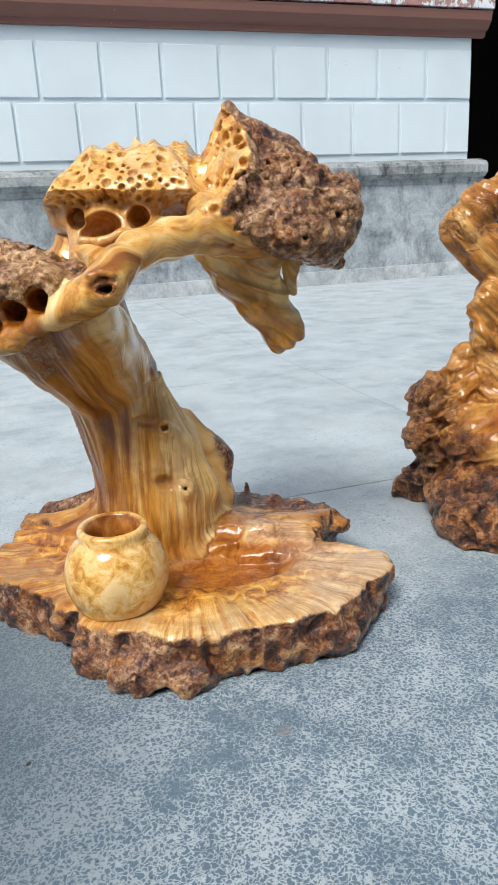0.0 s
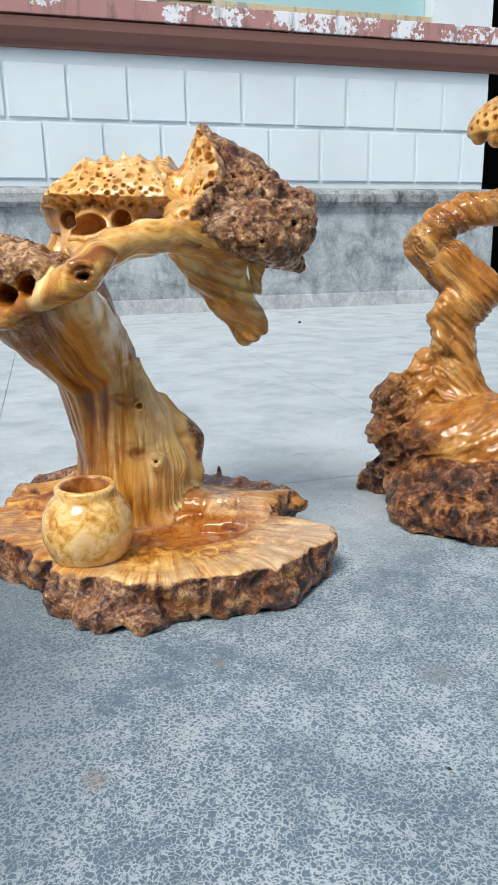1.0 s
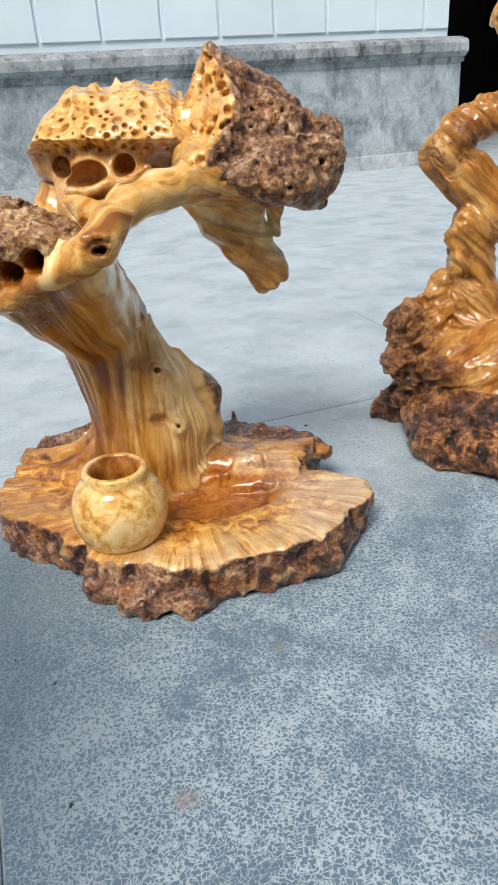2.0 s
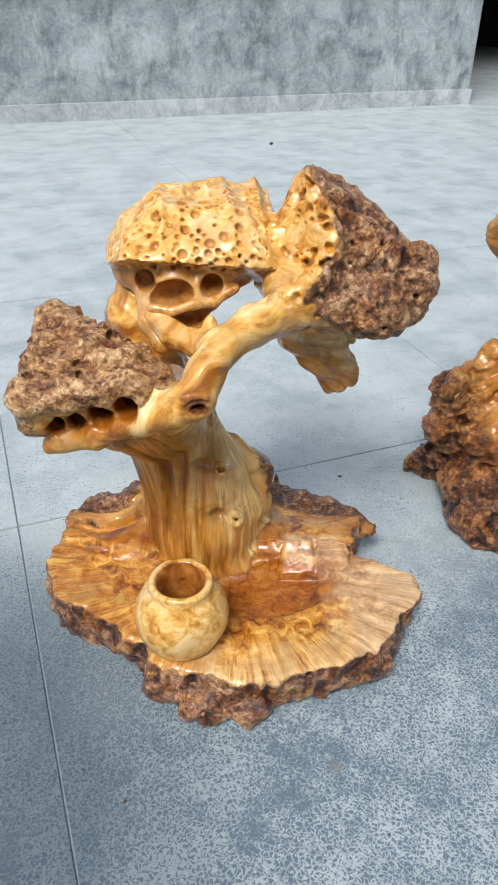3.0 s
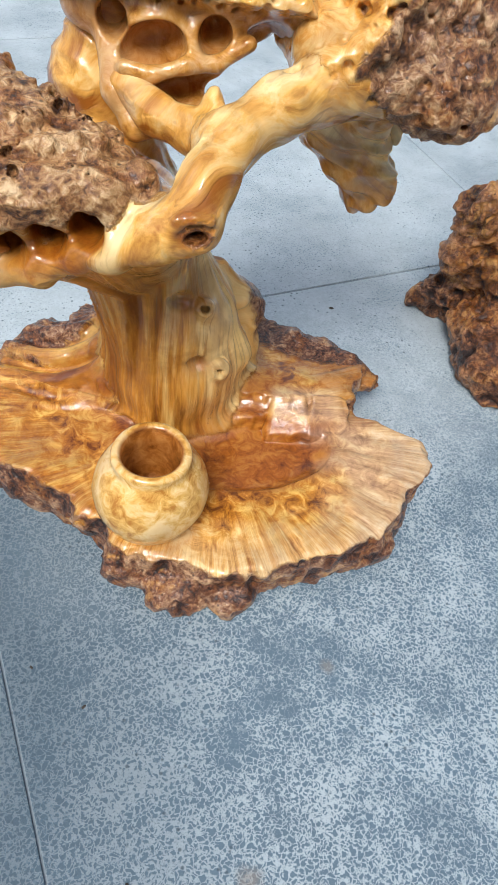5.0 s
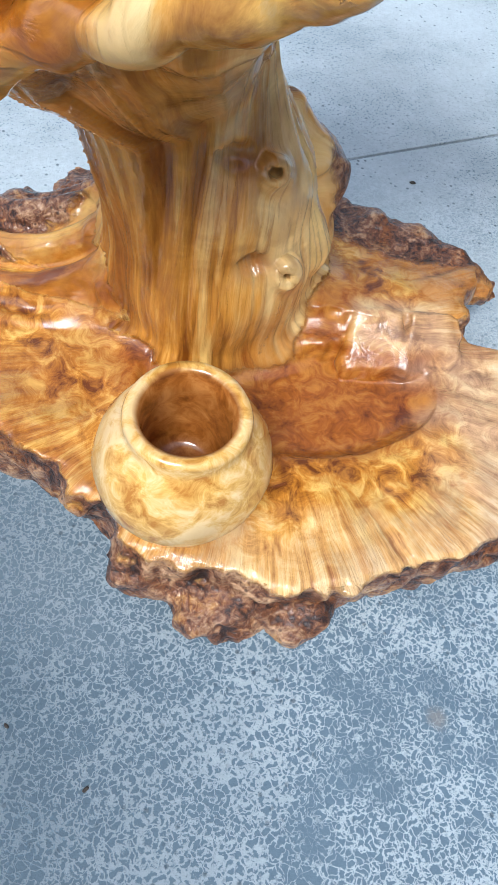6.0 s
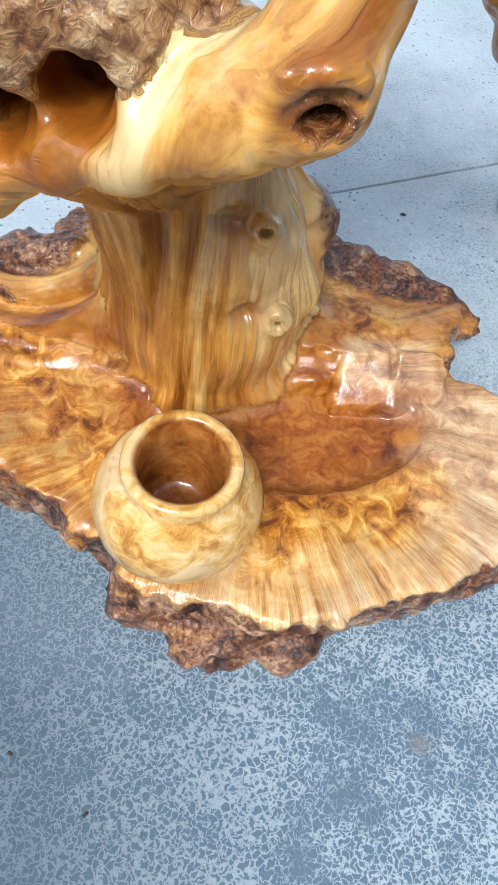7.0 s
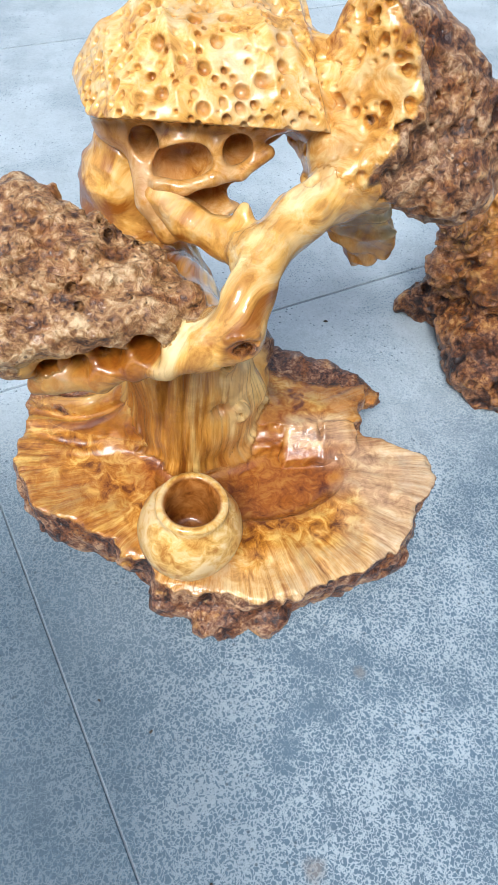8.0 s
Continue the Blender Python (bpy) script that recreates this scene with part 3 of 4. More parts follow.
def build_carving():
    s = Solid((-0.262, -0.135, -0.004), (0.205, 0.262, 0.492), STEP)
    SLAB, TRUNK, LEFT, RIGHT, BRANCH, DRIP = range(6)

    def slab(x, y, z):
        dx, dy = x - CX, y - CY
        rho, th = np.sqrt(dx * dx + dy * dy), np.arctan2(dy, dx)
        top = slab_top(x, y)
        side = rho - slab_radius(th) + 0.10 * np.clip(0.048 - z, 0, 1) + 0.018 * (fbm(x, y, z, 42, 3) - 0.5)
        up = z - top
        k = 0.008
        h = np.maximum(k - np.abs(side - up), 0) / k
        q = np.maximum(side, up) + h * h * k * 0.25
        return np.maximum(q * 0.85, 0.0005 - z)

    s.blend(slab, (-0.26, -0.13, 0), (0.2, 0.26, 0.125), 0.004, SLAB)
    for c, r in (((-0.058, -0.094, 0.012), (0.026, 0.017, 0.016)), ((-0.012, -0.096, 0.010), (0.017, 0.014, 0.014)), ((-0.10, -0.070, 0.018), (0.022, 0.016, 0.018)), ((0.10, -0.045, 0.016), (0.03, 0.018, 0.016)), ((-0.19, 0.010, 0.018), (0.022, 0.015, 0.02))):
        s.lump(c, r, 0.014, SLAB, rough=0.010, rscale=70)
    for x, y, r in ((0.06, 0.18, 0.018), (0.085, 0.165, 0.016), (0.108, 0.150, 0.016), (0.125, 0.135, 0.013), (0.03, 0.198, 0.012), (-0.11, 0.20, 0.02), (-0.15, 0.195, 0.02), (-0.19, 0.17, 0.02)):
        s.lump((x, y, 0.043), (r * 1.2, r, r), 0.008, SLAB, rough=0.012, rscale=90)
    s.limb(((0.025, 0.21, 0.05, 0.004), (0.024, 0.212, 0.066, 0.002)), 0.004, SLAB)
    # cut chips behind the basin
    for x0, x1, tilt in ((0.024, 0.062, -0.10), (0.060, 0.098, 0.16)):
        s.facets((((tilt, -0.55, 0.83), ((x0 + x1) / 2, 0.068, 0.060)), ((-1, 0, 0.25), (x0, 0.07, 0.055)), ((1, 0, 0.35), (x1, 0.07, 0.055)), ((0, 1, 0.5), (x0, 0.088, 0.060)), ((0, -1, 0), (x0, 0.050, 0.05)), ((0, 0, -1), (x0, 0.07, 0.035))),
                 (x0 - 0.005, 0.045, 0.03), (x1 + 0.005, 0.095, 0.08), 0.003, SLAB, soft=0.003)

    # trunk with its flutes
    def foot(x, y, z):
        ang = np.arctan2(y - 0.112, x + 0.068)
        r = np.interp(z, (0.030, 0.048, 0.056, 0.066, 0.080, 0.100, 0.125), (0.104, 0.094, 0.083, 0.073, 0.0655, 0.0605, 0.057)).astype(np.float32)
        r = r * (1 + 0.05 * np.sin(3 * ang + 0.6) + 0.03 * np.sin(7 * ang + 1.0)) + 0.0035 * (vnoise(ang * 5 + 20, 0.3 + 0 * x, z * 6) - 0.5)
        q = (np.sqrt((x + 0.068) ** 2 + ((y - 0.112) / 0.64) ** 2) - r) * 0.7
        return np.maximum(q, z - 0.120)

    s.blend(foot, (-0.19, 0.0, 0.02), (0.05, 0.22, 0.12), 0.018, TRUNK)
    s.limb(((-0.065, 0.106, 0.060, 0.056), (-0.066, 0.105, 0.095, 0.057), (-0.074, 0.102, 0.150, 0.051), (-0.087, 0.098, 0.185, 0.045), (-0.096, 0.090, 0.215, 0.041), (-0.107, 0.070, 0.245, 0.037), (-0.118, 0.045, 0.270, 0.037)), 0.012, TRUNK)
    s.limb(((-0.105, 0.058, 0.252, 0.034), (-0.135, 0.030, 0.276, 0.030), (-0.165, 0.014, 0.285, 0.020)), 0.02, TRUNK)
    s.limb(((-0.112, 0.045, 0.262, 0.034), (-0.130, 0.000, 0.294, 0.022), (-0.142, -0.030, 0.304, 0.012)), 0.02, TRUNK)
    s.limb(((-0.100, 0.06, 0.250, 0.036), (-0.092, 0.018, 0.284, 0.027), (-0.086, -0.022, 0.306, 0.019), (-0.074, -0.044, 0.322, 0.012)), 0.02, TRUNK)
    s.limb(((-0.005, 0.135, 0.08, 0.018), (-0.004, 0.14, 0.125, 0.015), (-0.014, 0.13, 0.148, 0.010), (-0.030, 0.122, 0.180, 0.006)), 0.012, TRUNK, rough=0.006)
    for x, y, z, r in ((-0.0285, 0.056, 0.121, 0.0055), (-0.044, 0.058, 0.184, 0.0055)):
        s.limb(((x - 0.001, y + 0.012, z - 0.010, 0.0105), (x, y + 0.002, z, 0.0072)), 0.006, TRUNK)
        s.lump((x - 0.016, y - 0.006, z + 0.008), (0.014, 0.012, 0.0085), 0.0025, TRUNK, cut=True, tip=12)
        s.limb(((x + 0.001, y - 0.010, z + 0.005, r * 0.8), (x, y + 0.008, z - 0.004, r * 0.7)), 0.0015, TRUNK, cut=True)
    s.limb(((-0.066, 0.088, 0.225, 0.006), (-0.034, 0.086, 0.160, 0.008), (-0.012, 0.090, 0.110, 0.010)), 0.016, TRUNK)

    # burl over the shelf, with its row of holes
    apex, low_end, right_end, front = (-0.183, 0.036, 0.357), (-0.191, -0.048, 0.325), (-0.097, -0.018, 0.334), (-0.108, -0.043, 0.335)
    s.sheet(apex, low_end, front, 0.0135, 0.010, LEFT, rough=0.006, rscale=50)
    s.sheet(apex, front, right_end, 0.0115, 0.010, LEFT, rough=0.005, rscale=50)
    s.lump((-0.142, -0.010, 0.326), (0.046, 0.042, 0.024), 0.012, LEFT, rough=0.008, rscale=45, tip=8)
    s.limb(((*low_end, 0.013), (-0.187, -0.040, 0.306, 0.013), (-0.172, -0.030, 0.296, 0.014)), 0.010, LEFT, rough=0.008, rscale=60)
    s.limb(((-0.150, -0.046, 0.334, 0.010), (-0.122, -0.046, 0.338, 0.009)), 0.008, LEFT, rough=0.006)
    s.limb(((-0.174, -0.022, 0.304, 0.015), (-0.140, -0.032, 0.314, 0.015), (-0.098, -0.040, 0.328, 0.011)), 0.008, BRANCH)
    s.lump((-0.088, -0.034, 0.338), (0.010, 0.011, 0.011), 0.006, LEFT)

    # shelf lip that runs up into the branch with its curled knot
    s.limb(((-0.181, -0.040, 0.276, 0.0070), (-0.143, -0.047, 0.289, 0.0075), (-0.100, -0.055, 0.310, 0.0085), (-0.076, -0.057, 0.322, 0.0115), (-0.060, -0.054, 0.330, 0.0140)), 0.012, BRANCH)
    # large burl on the other side
    s.facets((((-0.72, -0.60, 0.35), (-0.007, 0.080, 0.402)), ((0.22, -0.82, 0.52), (0.047, 0.058, 0.448)), ((0.10, -0.93, -0.34), (0.060, 0.020, 0.372)),
              ((-0.26, -0.12, -0.95), (0.050, 0.050, 0.348)), ((0.68, 0.0, 0.73), (0.096, 0.080, 0.438)), ((0.32, 0.0, 0.95), (0.050, 0.080, 0.468)),
              ((0.0, 1.0, 0.15), (0.060, 0.128, 0.400)), ((-0.70, 0.70, 0.2), (-0.008, 0.096, 0.402)), ((1.0, -0.2, 0.1), (0.128, 0.080, 0.380)), ((0.55, -0.80, 0.1), (0.100, 0.030, 0.375))),
             (-0.01, 0.01, 0.315), (0.14, 0.135, 0.480), 0.010, RIGHT, soft=0.014, rough=0.010, rscale=55, inset=0.0045)
    s.limb(((0.036, 0.076, 0.448, 0.014), (0.032, 0.079, 0.468, 0.004)), 0.010, RIGHT)
    s.limb(((0.046, 0.058, 0.448, 0.006), (0.050, 0.045, 0.420, 0.007), (0.036, 0.030, 0.392, 0.008), (0.014, 0.030, 0.374, 0.010)), 0.008, RIGHT, rough=0.005)
    s.lump((0.129, 0.078, 0.376), (0.021, 0.030, 0.032), 0.012, RIGHT, rough=0.012, rscale=50)
    s.lump((0.115, 0.072, 0.353), (0.022, 0.028, 0.017), 0.012, RIGHT, rough=0.010, rscale=50)
    s.lump((0.088, 0.042, 0.363), (0.030, 0.024, 0.024), 0.014, RIGHT, rough=0.012, rscale=50)
    s.lump((0.010, 0.052, 0.378), (0.016, 0.022, 0.020), 0.012, RIGHT, rough=0.006)
    s.lump((0.139, 0.083, 0.397), (0.010, 0.013, 0.011), 0.008, RIGHT, rough=0.008)

    # branch, strut and back stem
    s.limb(((-0.060, -0.055, 0.330, 0.0145), (-0.053, -0.040, 0.343, 0.0135), (-0.042, -0.014, 0.353, 0.0140), (-0.016, 0.012, 0.361, 0.0155), (0.014, 0.034, 0.365, 0.018), (0.050, 0.060, 0.368, 0.027)), 0.008, BRANCH)
    s.lump((-0.0590, -0.069, 0.3315), (0.0100, 0.0135, 0.0068), 0.0008, BRANCH, cut=True, tip=-14)
    s.limb(((-0.068, -0.066, 0.3245, 0.0026), (-0.0655, -0.0645, 0.3305, 0.0026), (-0.060, -0.0625, 0.3335, 0.0028), (-0.0535, -0.0625, 0.3325, 0.0028), (-0.0505, -0.064, 0.3285, 0.0024)), 0.0015, BRANCH)
    s.lump((-0.0575, -0.066, 0.3270), (0.0058, 0.016, 0.0034), 0.0008, BRANCH, cut=True, tip=-8)
    s.limb(((-0.071, -0.064, 0.330, 0.0022), (-0.067, -0.067, 0.337, 0.0022), (-0.059, -0.068, 0.3405, 0.0022), (-0.0515, -0.066, 0.338, 0.0024)), 0.003, BRANCH)
    s.limb(((-0.046, -0.010, 0.350, 0.013), (-0.060, 0.016, 0.343, 0.0115), (-0.082, 0.034, 0.343, 0.011), (-0.100, 0.050, 0.352, 0.010)), 0.009, BRANCH)
    s.lump((-0.050, 0.012, 0.360), (0.006, 0.007, 0.009), 0.008, BRANCH)
    s.limb(((-0.092, 0.086, 0.240, 0.036), (-0.116, 0.094, 0.300, 0.033), (-0.121, 0.094, 0.335, 0.026), (-0.112, 0.096, 0.375, 0.021)), 0.016, BRANCH)

    holes = ((-0.173, -0.054, 0.298, 0.0070), (-0.156, -0.056, 0.303, 0.0086), (-0.135, -0.058, 0.312, 0.0098), (-0.1135, -0.058, 0.3205, 0.0092))
    for x, y, z, r in holes:
        s.lump((x, y, z), (r, 0.040, r * 1.1), 0.003, LEFT, cut=True)

    # hanging root under the burl
    s.limb(((0.012, 0.060, 0.350, 0.015), (0.032, 0.086, 0.322, 0.017), (0.054, 0.104, 0.288, 0.016), (0.072, 0.114, 0.258, 0.013)), 0.010, DRIP)
    s.limb(((0.048, 0.085, 0.345, 0.026), (0.060, 0.100, 0.312, 0.014), (0.084, 0.113, 0.266, 0.0125)), 0.010, DRIP)
    s.limb(((0.083, 0.11, 0.335, 0.009), (0.086, 0.112, 0.306, 0.005)), 0.006, DRIP)

    def pale_face(x, y, z):
        """Above 0 on the sawn, pored side of the large burl."""
        return 0.002 - x + np.interp(z, (0.36, 0.39, 0.42, 0.445, 0.475), (0.004, 0.018, 0.046, 0.046, 0.034)) - 0.30 * (y - 0.05)

    # pores of the comb cap and the pale face of the burl
    rnd = random.Random(5)
    for i in range(90):
        a, h = rnd.uniform(160, 275), rnd.uniform(0.366, 0.464)
        way = Vector((math.cos(radians(a)), math.sin(radians(a)), 0.15))
        p = s.skin((0.045, 0.080, h), way, 0.08)
        r = rnd.choice((0.0013, 0.0018, 0.0024, 0.0032, 0.0038))
        if p is not None and pale_face(p.x, p.y, p.z) > 0:
            s.limb(((*(p + 0.003 * way), r), (*(p - min(0.004, 1.1 * r) * way), r * 0.8)), 0.0015, RIGHT, cut=True)

    for i in range(150):
        w, th = rnd.uniform(-0.6, 0.95), rnd.uniform(0, 2 * math.pi)
        ring = math.sqrt(1 - w * w)
        way = Vector((ring * math.cos(th), ring * math.sin(th), w))
        p = s.skin((rnd.uniform(0.05, 0.11), 0.076, 0.392), way, 0.10)
        r = rnd.choice((0.0015, 0.0019, 0.0023, 0.0029))
        if p is not None and pale_face(p.x, p.y, p.z) < 0:
            s.limb(((*(p + 0.003 * way), r), (*(p - 1.3 * r * way), r * 0.7)), 0.0022, RIGHT, cut=True)
    for i in range(90):
        way = Vector((rnd.uniform(-0.9, 0.9), rnd.uniform(-0.9, 0.9), rnd.uniform(0.25, 1))).normalized()
        p = s.skin((rnd.uniform(-0.185, -0.105), rnd.uniform(-0.04, 0.02), 0.335), way, 0.08)
        r = rnd.choice((0.0013, 0.0016, 0.0020, 0.0025))
        if p is not None and p.x < -0.095 and p.z > 0.325:
            s.limb(((*(p + 0.001 * way), r * 1.7), (*(p - 0.002 * way), r * 1.9)), 0.003, LEFT)
            s.limb(((*(p + 0.004 * way), r), (*(p - 1.2 * r * way), r * 0.7)), 0.0018, LEFT, cut=True)

    eye = np.array((-0.0590, -0.066, 0.3315))
    spots = np.array(((-0.044, 0.052, 0.127), (-0.057, 0.052, 0.188)))

    def paint(lab, v, n):
        x, y, z = v.T
        one = np.ones_like(x)
        bark, amber, pale_sheen, rim = 0 * x, 0 * x, 0 * x, one
        grain = v.copy()
        if lab == SLAB:
            dx, dy = x - CX, y - CY
            rho, th = np.sqrt(dx * dx + dy * dy), np.arctan2(dy, dx)
            edge = slab_radius(th)
            bark = smooth01(-n[:, 2], -0.75, -0.35) * smooth01(rho / edge, 0.72, 0.86)
            bark = np.maximum(bark, (1 - smooth01(z, 0.030, 0.040)) * smooth01(rho / edge, 0.72, 0.86))
            bark = np.maximum(bark, smooth01(y, 0.12, 0.15) * smooth01(rho / edge, 0.62, 0.80))
            inner = ((x + 0.018) / 0.104) ** 2 + ((y - 0.042) / 0.064) ** 2
            amber = 1 - smooth01(inner + 0.35 * (vnoise(x * 70, y * 70, z) - 0.5) + 0.25 * (vnoise(th * 30, 0 * x, 0 * x) - 0.5), 0.84, 1.08)
            amber = np.maximum(amber, 0.8 * smooth01(y, 0.055, 0.07) * smooth01(x, -0.06, -0.01) * smooth01(vnoise(x * 35, y * 35, z * 35), 0.25, 0.6))
            amber = np.maximum(amber, 0.5 * (1 - smooth01(x, -0.13, -0.07)) * smooth01(fbm(x, y, z, 50, 2), 0.35, 0.6))
            wedge = smooth01(x, 0.022, 0.030) * (1 - smooth01(x, 0.086, 0.094)) * smooth01(y, 0.056, 0.062) * (1 - smooth01(y, 0.088, 0.096)) * smooth01(z, 0.054, 0.059)
            amber = amber * (1 - wedge)
            # pale wood on the chips; sky sheen painted on right lobe and front rim
            pale_sheen = 0.6 * wedge + 0.75 * smooth01(x + 0.03 * (vnoise(x * 60, y * 60, z) - 0.5), 0.055, 0.10) * (1 - smooth01(y, 0.05, 0.09))
            pale_sheen = np.maximum(pale_sheen, 0.30 * smooth01(rho / edge + 0.5 * (fbm(x, y, z, 80, 2) - 0.5), 0.70, 0.92) * smooth01(x, -0.12, -0.02) * (1 - smooth01(y, 0.03, 0.06)))
            rim = 0.7 * smooth01(rho / edge + 0.3 * (vnoise(x * 40, y * 40, z) - 0.5), 0.6, 0.95)
            grain = np.stack([np.cos(th) * 1.35, np.sin(th) * 1.35, 0.75 * rho + 0.02 * vnoise(x * 30, y * 30, z)], 1)
            grain[bark > 0.45] = v[bark > 0.45]
            fan = smooth01(side_fan(x, y), 0.006, 0.014) * (bark < 0.45)
            flow = np.stack([0.10 * x, fan_across(x, y) + 0.004 * vnoise(x * 30, y * 60, z), 0.5 * z], 1)
            grain[fan > 0.5] = flow[fan > 0.5]
            amber = np.maximum(amber, 0.75 * fan * smooth01(vnoise(fan_across(x, y) * 75, x * 9, 0 * x), 0.45, 0.65))
            rim = np.maximum(rim, fan)
        elif lab == TRUNK:
            ang = np.arctan2(y - 0.1, x + 0.075)
            ang = ang + 0.3 * (vnoise(x * 14, y * 14, z * 10) - 0.5) + 0.08 * (vnoise(x * 40, y * 40, z * 20) - 0.5)
            grain = np.stack([np.cos(ang) * 0.10, np.sin(ang) * 0.10, z * 0.13], 1)
            amber = 0.45 * smooth01(vnoise(ang * 3.2, z * 6, 0.4 * one), 0.50, 0.75)
            amber = np.maximum(amber, 0.40 * (1 - smooth01(x, -0.105, -0.085)) * smooth01(vnoise(ang * 5.5, z * 10, 0.9 * one), 0.40, 0.62))
            for c in spots:
                amber = np.maximum(amber, np.exp(-(((x - c[0]) / 0.011) ** 2 + ((z - c[2]) / 0.007) ** 2)) * (y < 0.1))
            crack = np.exp(-((x + 0.030 - 0.10 * (z - 0.08) + 0.004 * (vnoise(z * 60, 0 * x, 0 * x) - 0.5)) / 0.0011) ** 2) * (y < 0.09) * (1 - smooth01(z, 0.104, 0.112))
            bark = smooth01(x, -0.02, 0.0) * smooth01(y, 0.115, 0.135) * smooth01(z, 0.09, 0.11)
            bark = np.maximum(bark, crack)
            bark = np.maximum(bark, 0.50 * smooth01(x, -0.35, -0.11) * (1 - smooth01(x, -0.12, -0.10)) * smooth01(z, 0.24, 0.26))
        elif lab == LEFT:
            bark = np.maximum(smooth01(z + 0.12 * (y + 0.06), 0.313, 0.325), 1 - smooth01(x, -0.192, -0.182))
            q = np.sqrt((x + 0.19) ** 2 + 0.6 * (y - 0.05) ** 2)
            grain = np.stack([q, 0.25 * y, 0.35 * z], 1) + 0.010 * np.stack([vnoise(x * 60, y * 60, z * 60), vnoise(x * 60 + 9, y * 60, z * 60), vnoise(x * 60, y * 60 + 9, z * 60)], 1)
        elif lab == RIGHT:
            bark = 0.95 * smooth01(-pale_face(x, y, z), -0.003, 0.004)
            rim = 0.2 * one
        elif lab == BRANCH:
            u = x * 0.55 + y * 0.6 + z * 0.35
            grain = np.stack([u * 0.15, (x * 0.7 - y * 0.7), z * 0.9 + 0.004 * np.sin(u * 160)], 1)
            amber = 0.12 * smooth01(y, 0.06, 0.09) + 0.6 * (1 - smooth01(z, 0.295, 0.325)) * (1 - smooth01(x, -0.10, -0.07)) + 0.16 * smooth01(fbm(x, y, z, 60, 2), 0.52, 0.66)
            # shade inside the knot's hollow, painted with amber and the dark bark colour
            q = ((v - eye) / np.array((0.0115, 0.016, 0.0085))) ** 2
            amber = np.clip(np.maximum(amber, 1.0 - smooth01(q.sum(1), 0.7, 1.2)), 0, 1)
            q = ((v - eye + np.array((-0.001, 0, 0.003))) / np.array((0.008, 0.016, 0.0045))) ** 2
            bark = 0.95 * (1 - smooth01(q.sum(1), 0.8, 1.5))
        else:
            u = x * 0.45 + y * 0.45 - z * 0.75
            grain = np.stack([u * 0.12, x * 0.8 - y * 0.8, z * 0.5 + x * 0.5], 1)
            amber = 0.15 * one
        tone = one * {SLAB: 0.15, TRUNK: 0.2, LEFT: 0.9, RIGHT: 0.55, BRANCH: 0.8, DRIP: 0.45}[lab]
        if lab == TRUNK:
            tone = 0.22 + 0.42 * smooth01(x + 0.25 * (z - 0.1), -0.085, -0.040) * smooth01(vnoise(ang * 3, z * 8, 0.2 * one), 0.15, 0.55)
        elif lab == SLAB:
            tone = 0.05 + 0.72 * smooth01(rho / edge + 0.9 * (fbm(x, y, z, 90, 3) - 0.5), 0.66, 0.9) * smooth01(x, -0.16, -0.08)
        elif lab == BRANCH:
            tone = np.clip(0.72 * smooth01(z, 0.295, 0.33) + 0.6 * smooth01(fbm(u * 0.5, x - y, z, 60, 2), 0.42, 0.58), 0, 1) * (1 - 0.5 * smooth01(y, 0.06, 0.09))
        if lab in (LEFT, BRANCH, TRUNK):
            # hole walls take the deep amber, without bark or pale tone
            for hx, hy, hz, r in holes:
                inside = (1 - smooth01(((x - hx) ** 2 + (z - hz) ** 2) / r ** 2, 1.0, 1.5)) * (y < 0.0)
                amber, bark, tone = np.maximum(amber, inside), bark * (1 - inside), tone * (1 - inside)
        greyed = one * {LEFT: 0.65, RIGHT: 0.25}.get(lab, 0.0)
        return {"bark": bark, "amber": amber, "pale_sheen": pale_sheen, "rim": rim, "tone": tone, "greyed": greyed, "grain": grain}

    def relief(v, n, lab):
        x, y, z = v.T
        out = np.zeros_like(x)
        m = lab == TRUNK
        ang = np.arctan2(y - 0.1, x + 0.075)
        wave = ang + 0.25 * (vnoise(x * 12, y * 12, z * 9) - 0.5)
        flute = np.abs(vnoise(wave * 6.5 + 4, 0.4 + 0 * x, z * 5) - 0.5) * 2
        fine = np.abs(vnoise(wave * 17 + 8, 0.4 + 0 * x, z * 9) - 0.5) * 2
        out += m * (0.006 * (vnoise(wave * 3.2 + 4, 0.4 + 0 * x, z * 6) - 0.5) + 0.0042 * (0.45 - flute) * (0.65 + 0.7 * smooth01(-x, 0.045, 0.09)) + 0.0026 * (0.45 - fine) + 0.0022 * (0.45 - np.abs(vnoise(wave * 41, 0.4 + 0 * x, z * 16) - 0.5) * 2) * smooth01(-x, 0.08, 0.12)) * smooth01(z, 0.040, 0.055)
        out += m * 0.005 * (fbm(x, y, z, 70, 2) - 0.5) * (1 - smooth01(x, -0.14, -0.11)) * smooth01(z, 0.22, 0.25)
        m = (lab == LEFT) | (lab == RIGHT)
        vein = np.abs(vnoise(x * 115 + 3 * vnoise(x * 45, y * 45, z * 45), y * 115, z * 115) - 0.5) * 2
        out += m * (np.where(lab == LEFT, 0.6, 0.9) * (0.0065 * (fbm(x, y, z, 70, 2) - 0.5) + 0.0046 * (0.40 - vein) + 0.0020 * (vnoise(x * 260, y * 260, z * 260) - 0.5))) * smooth01(np.where(lab == RIGHT, -pale_face(x, y, z), 1), -0.004, 0.006)
        m = lab == SLAB
        side = smooth01(-n[:, 2], -0.75, -0.3)
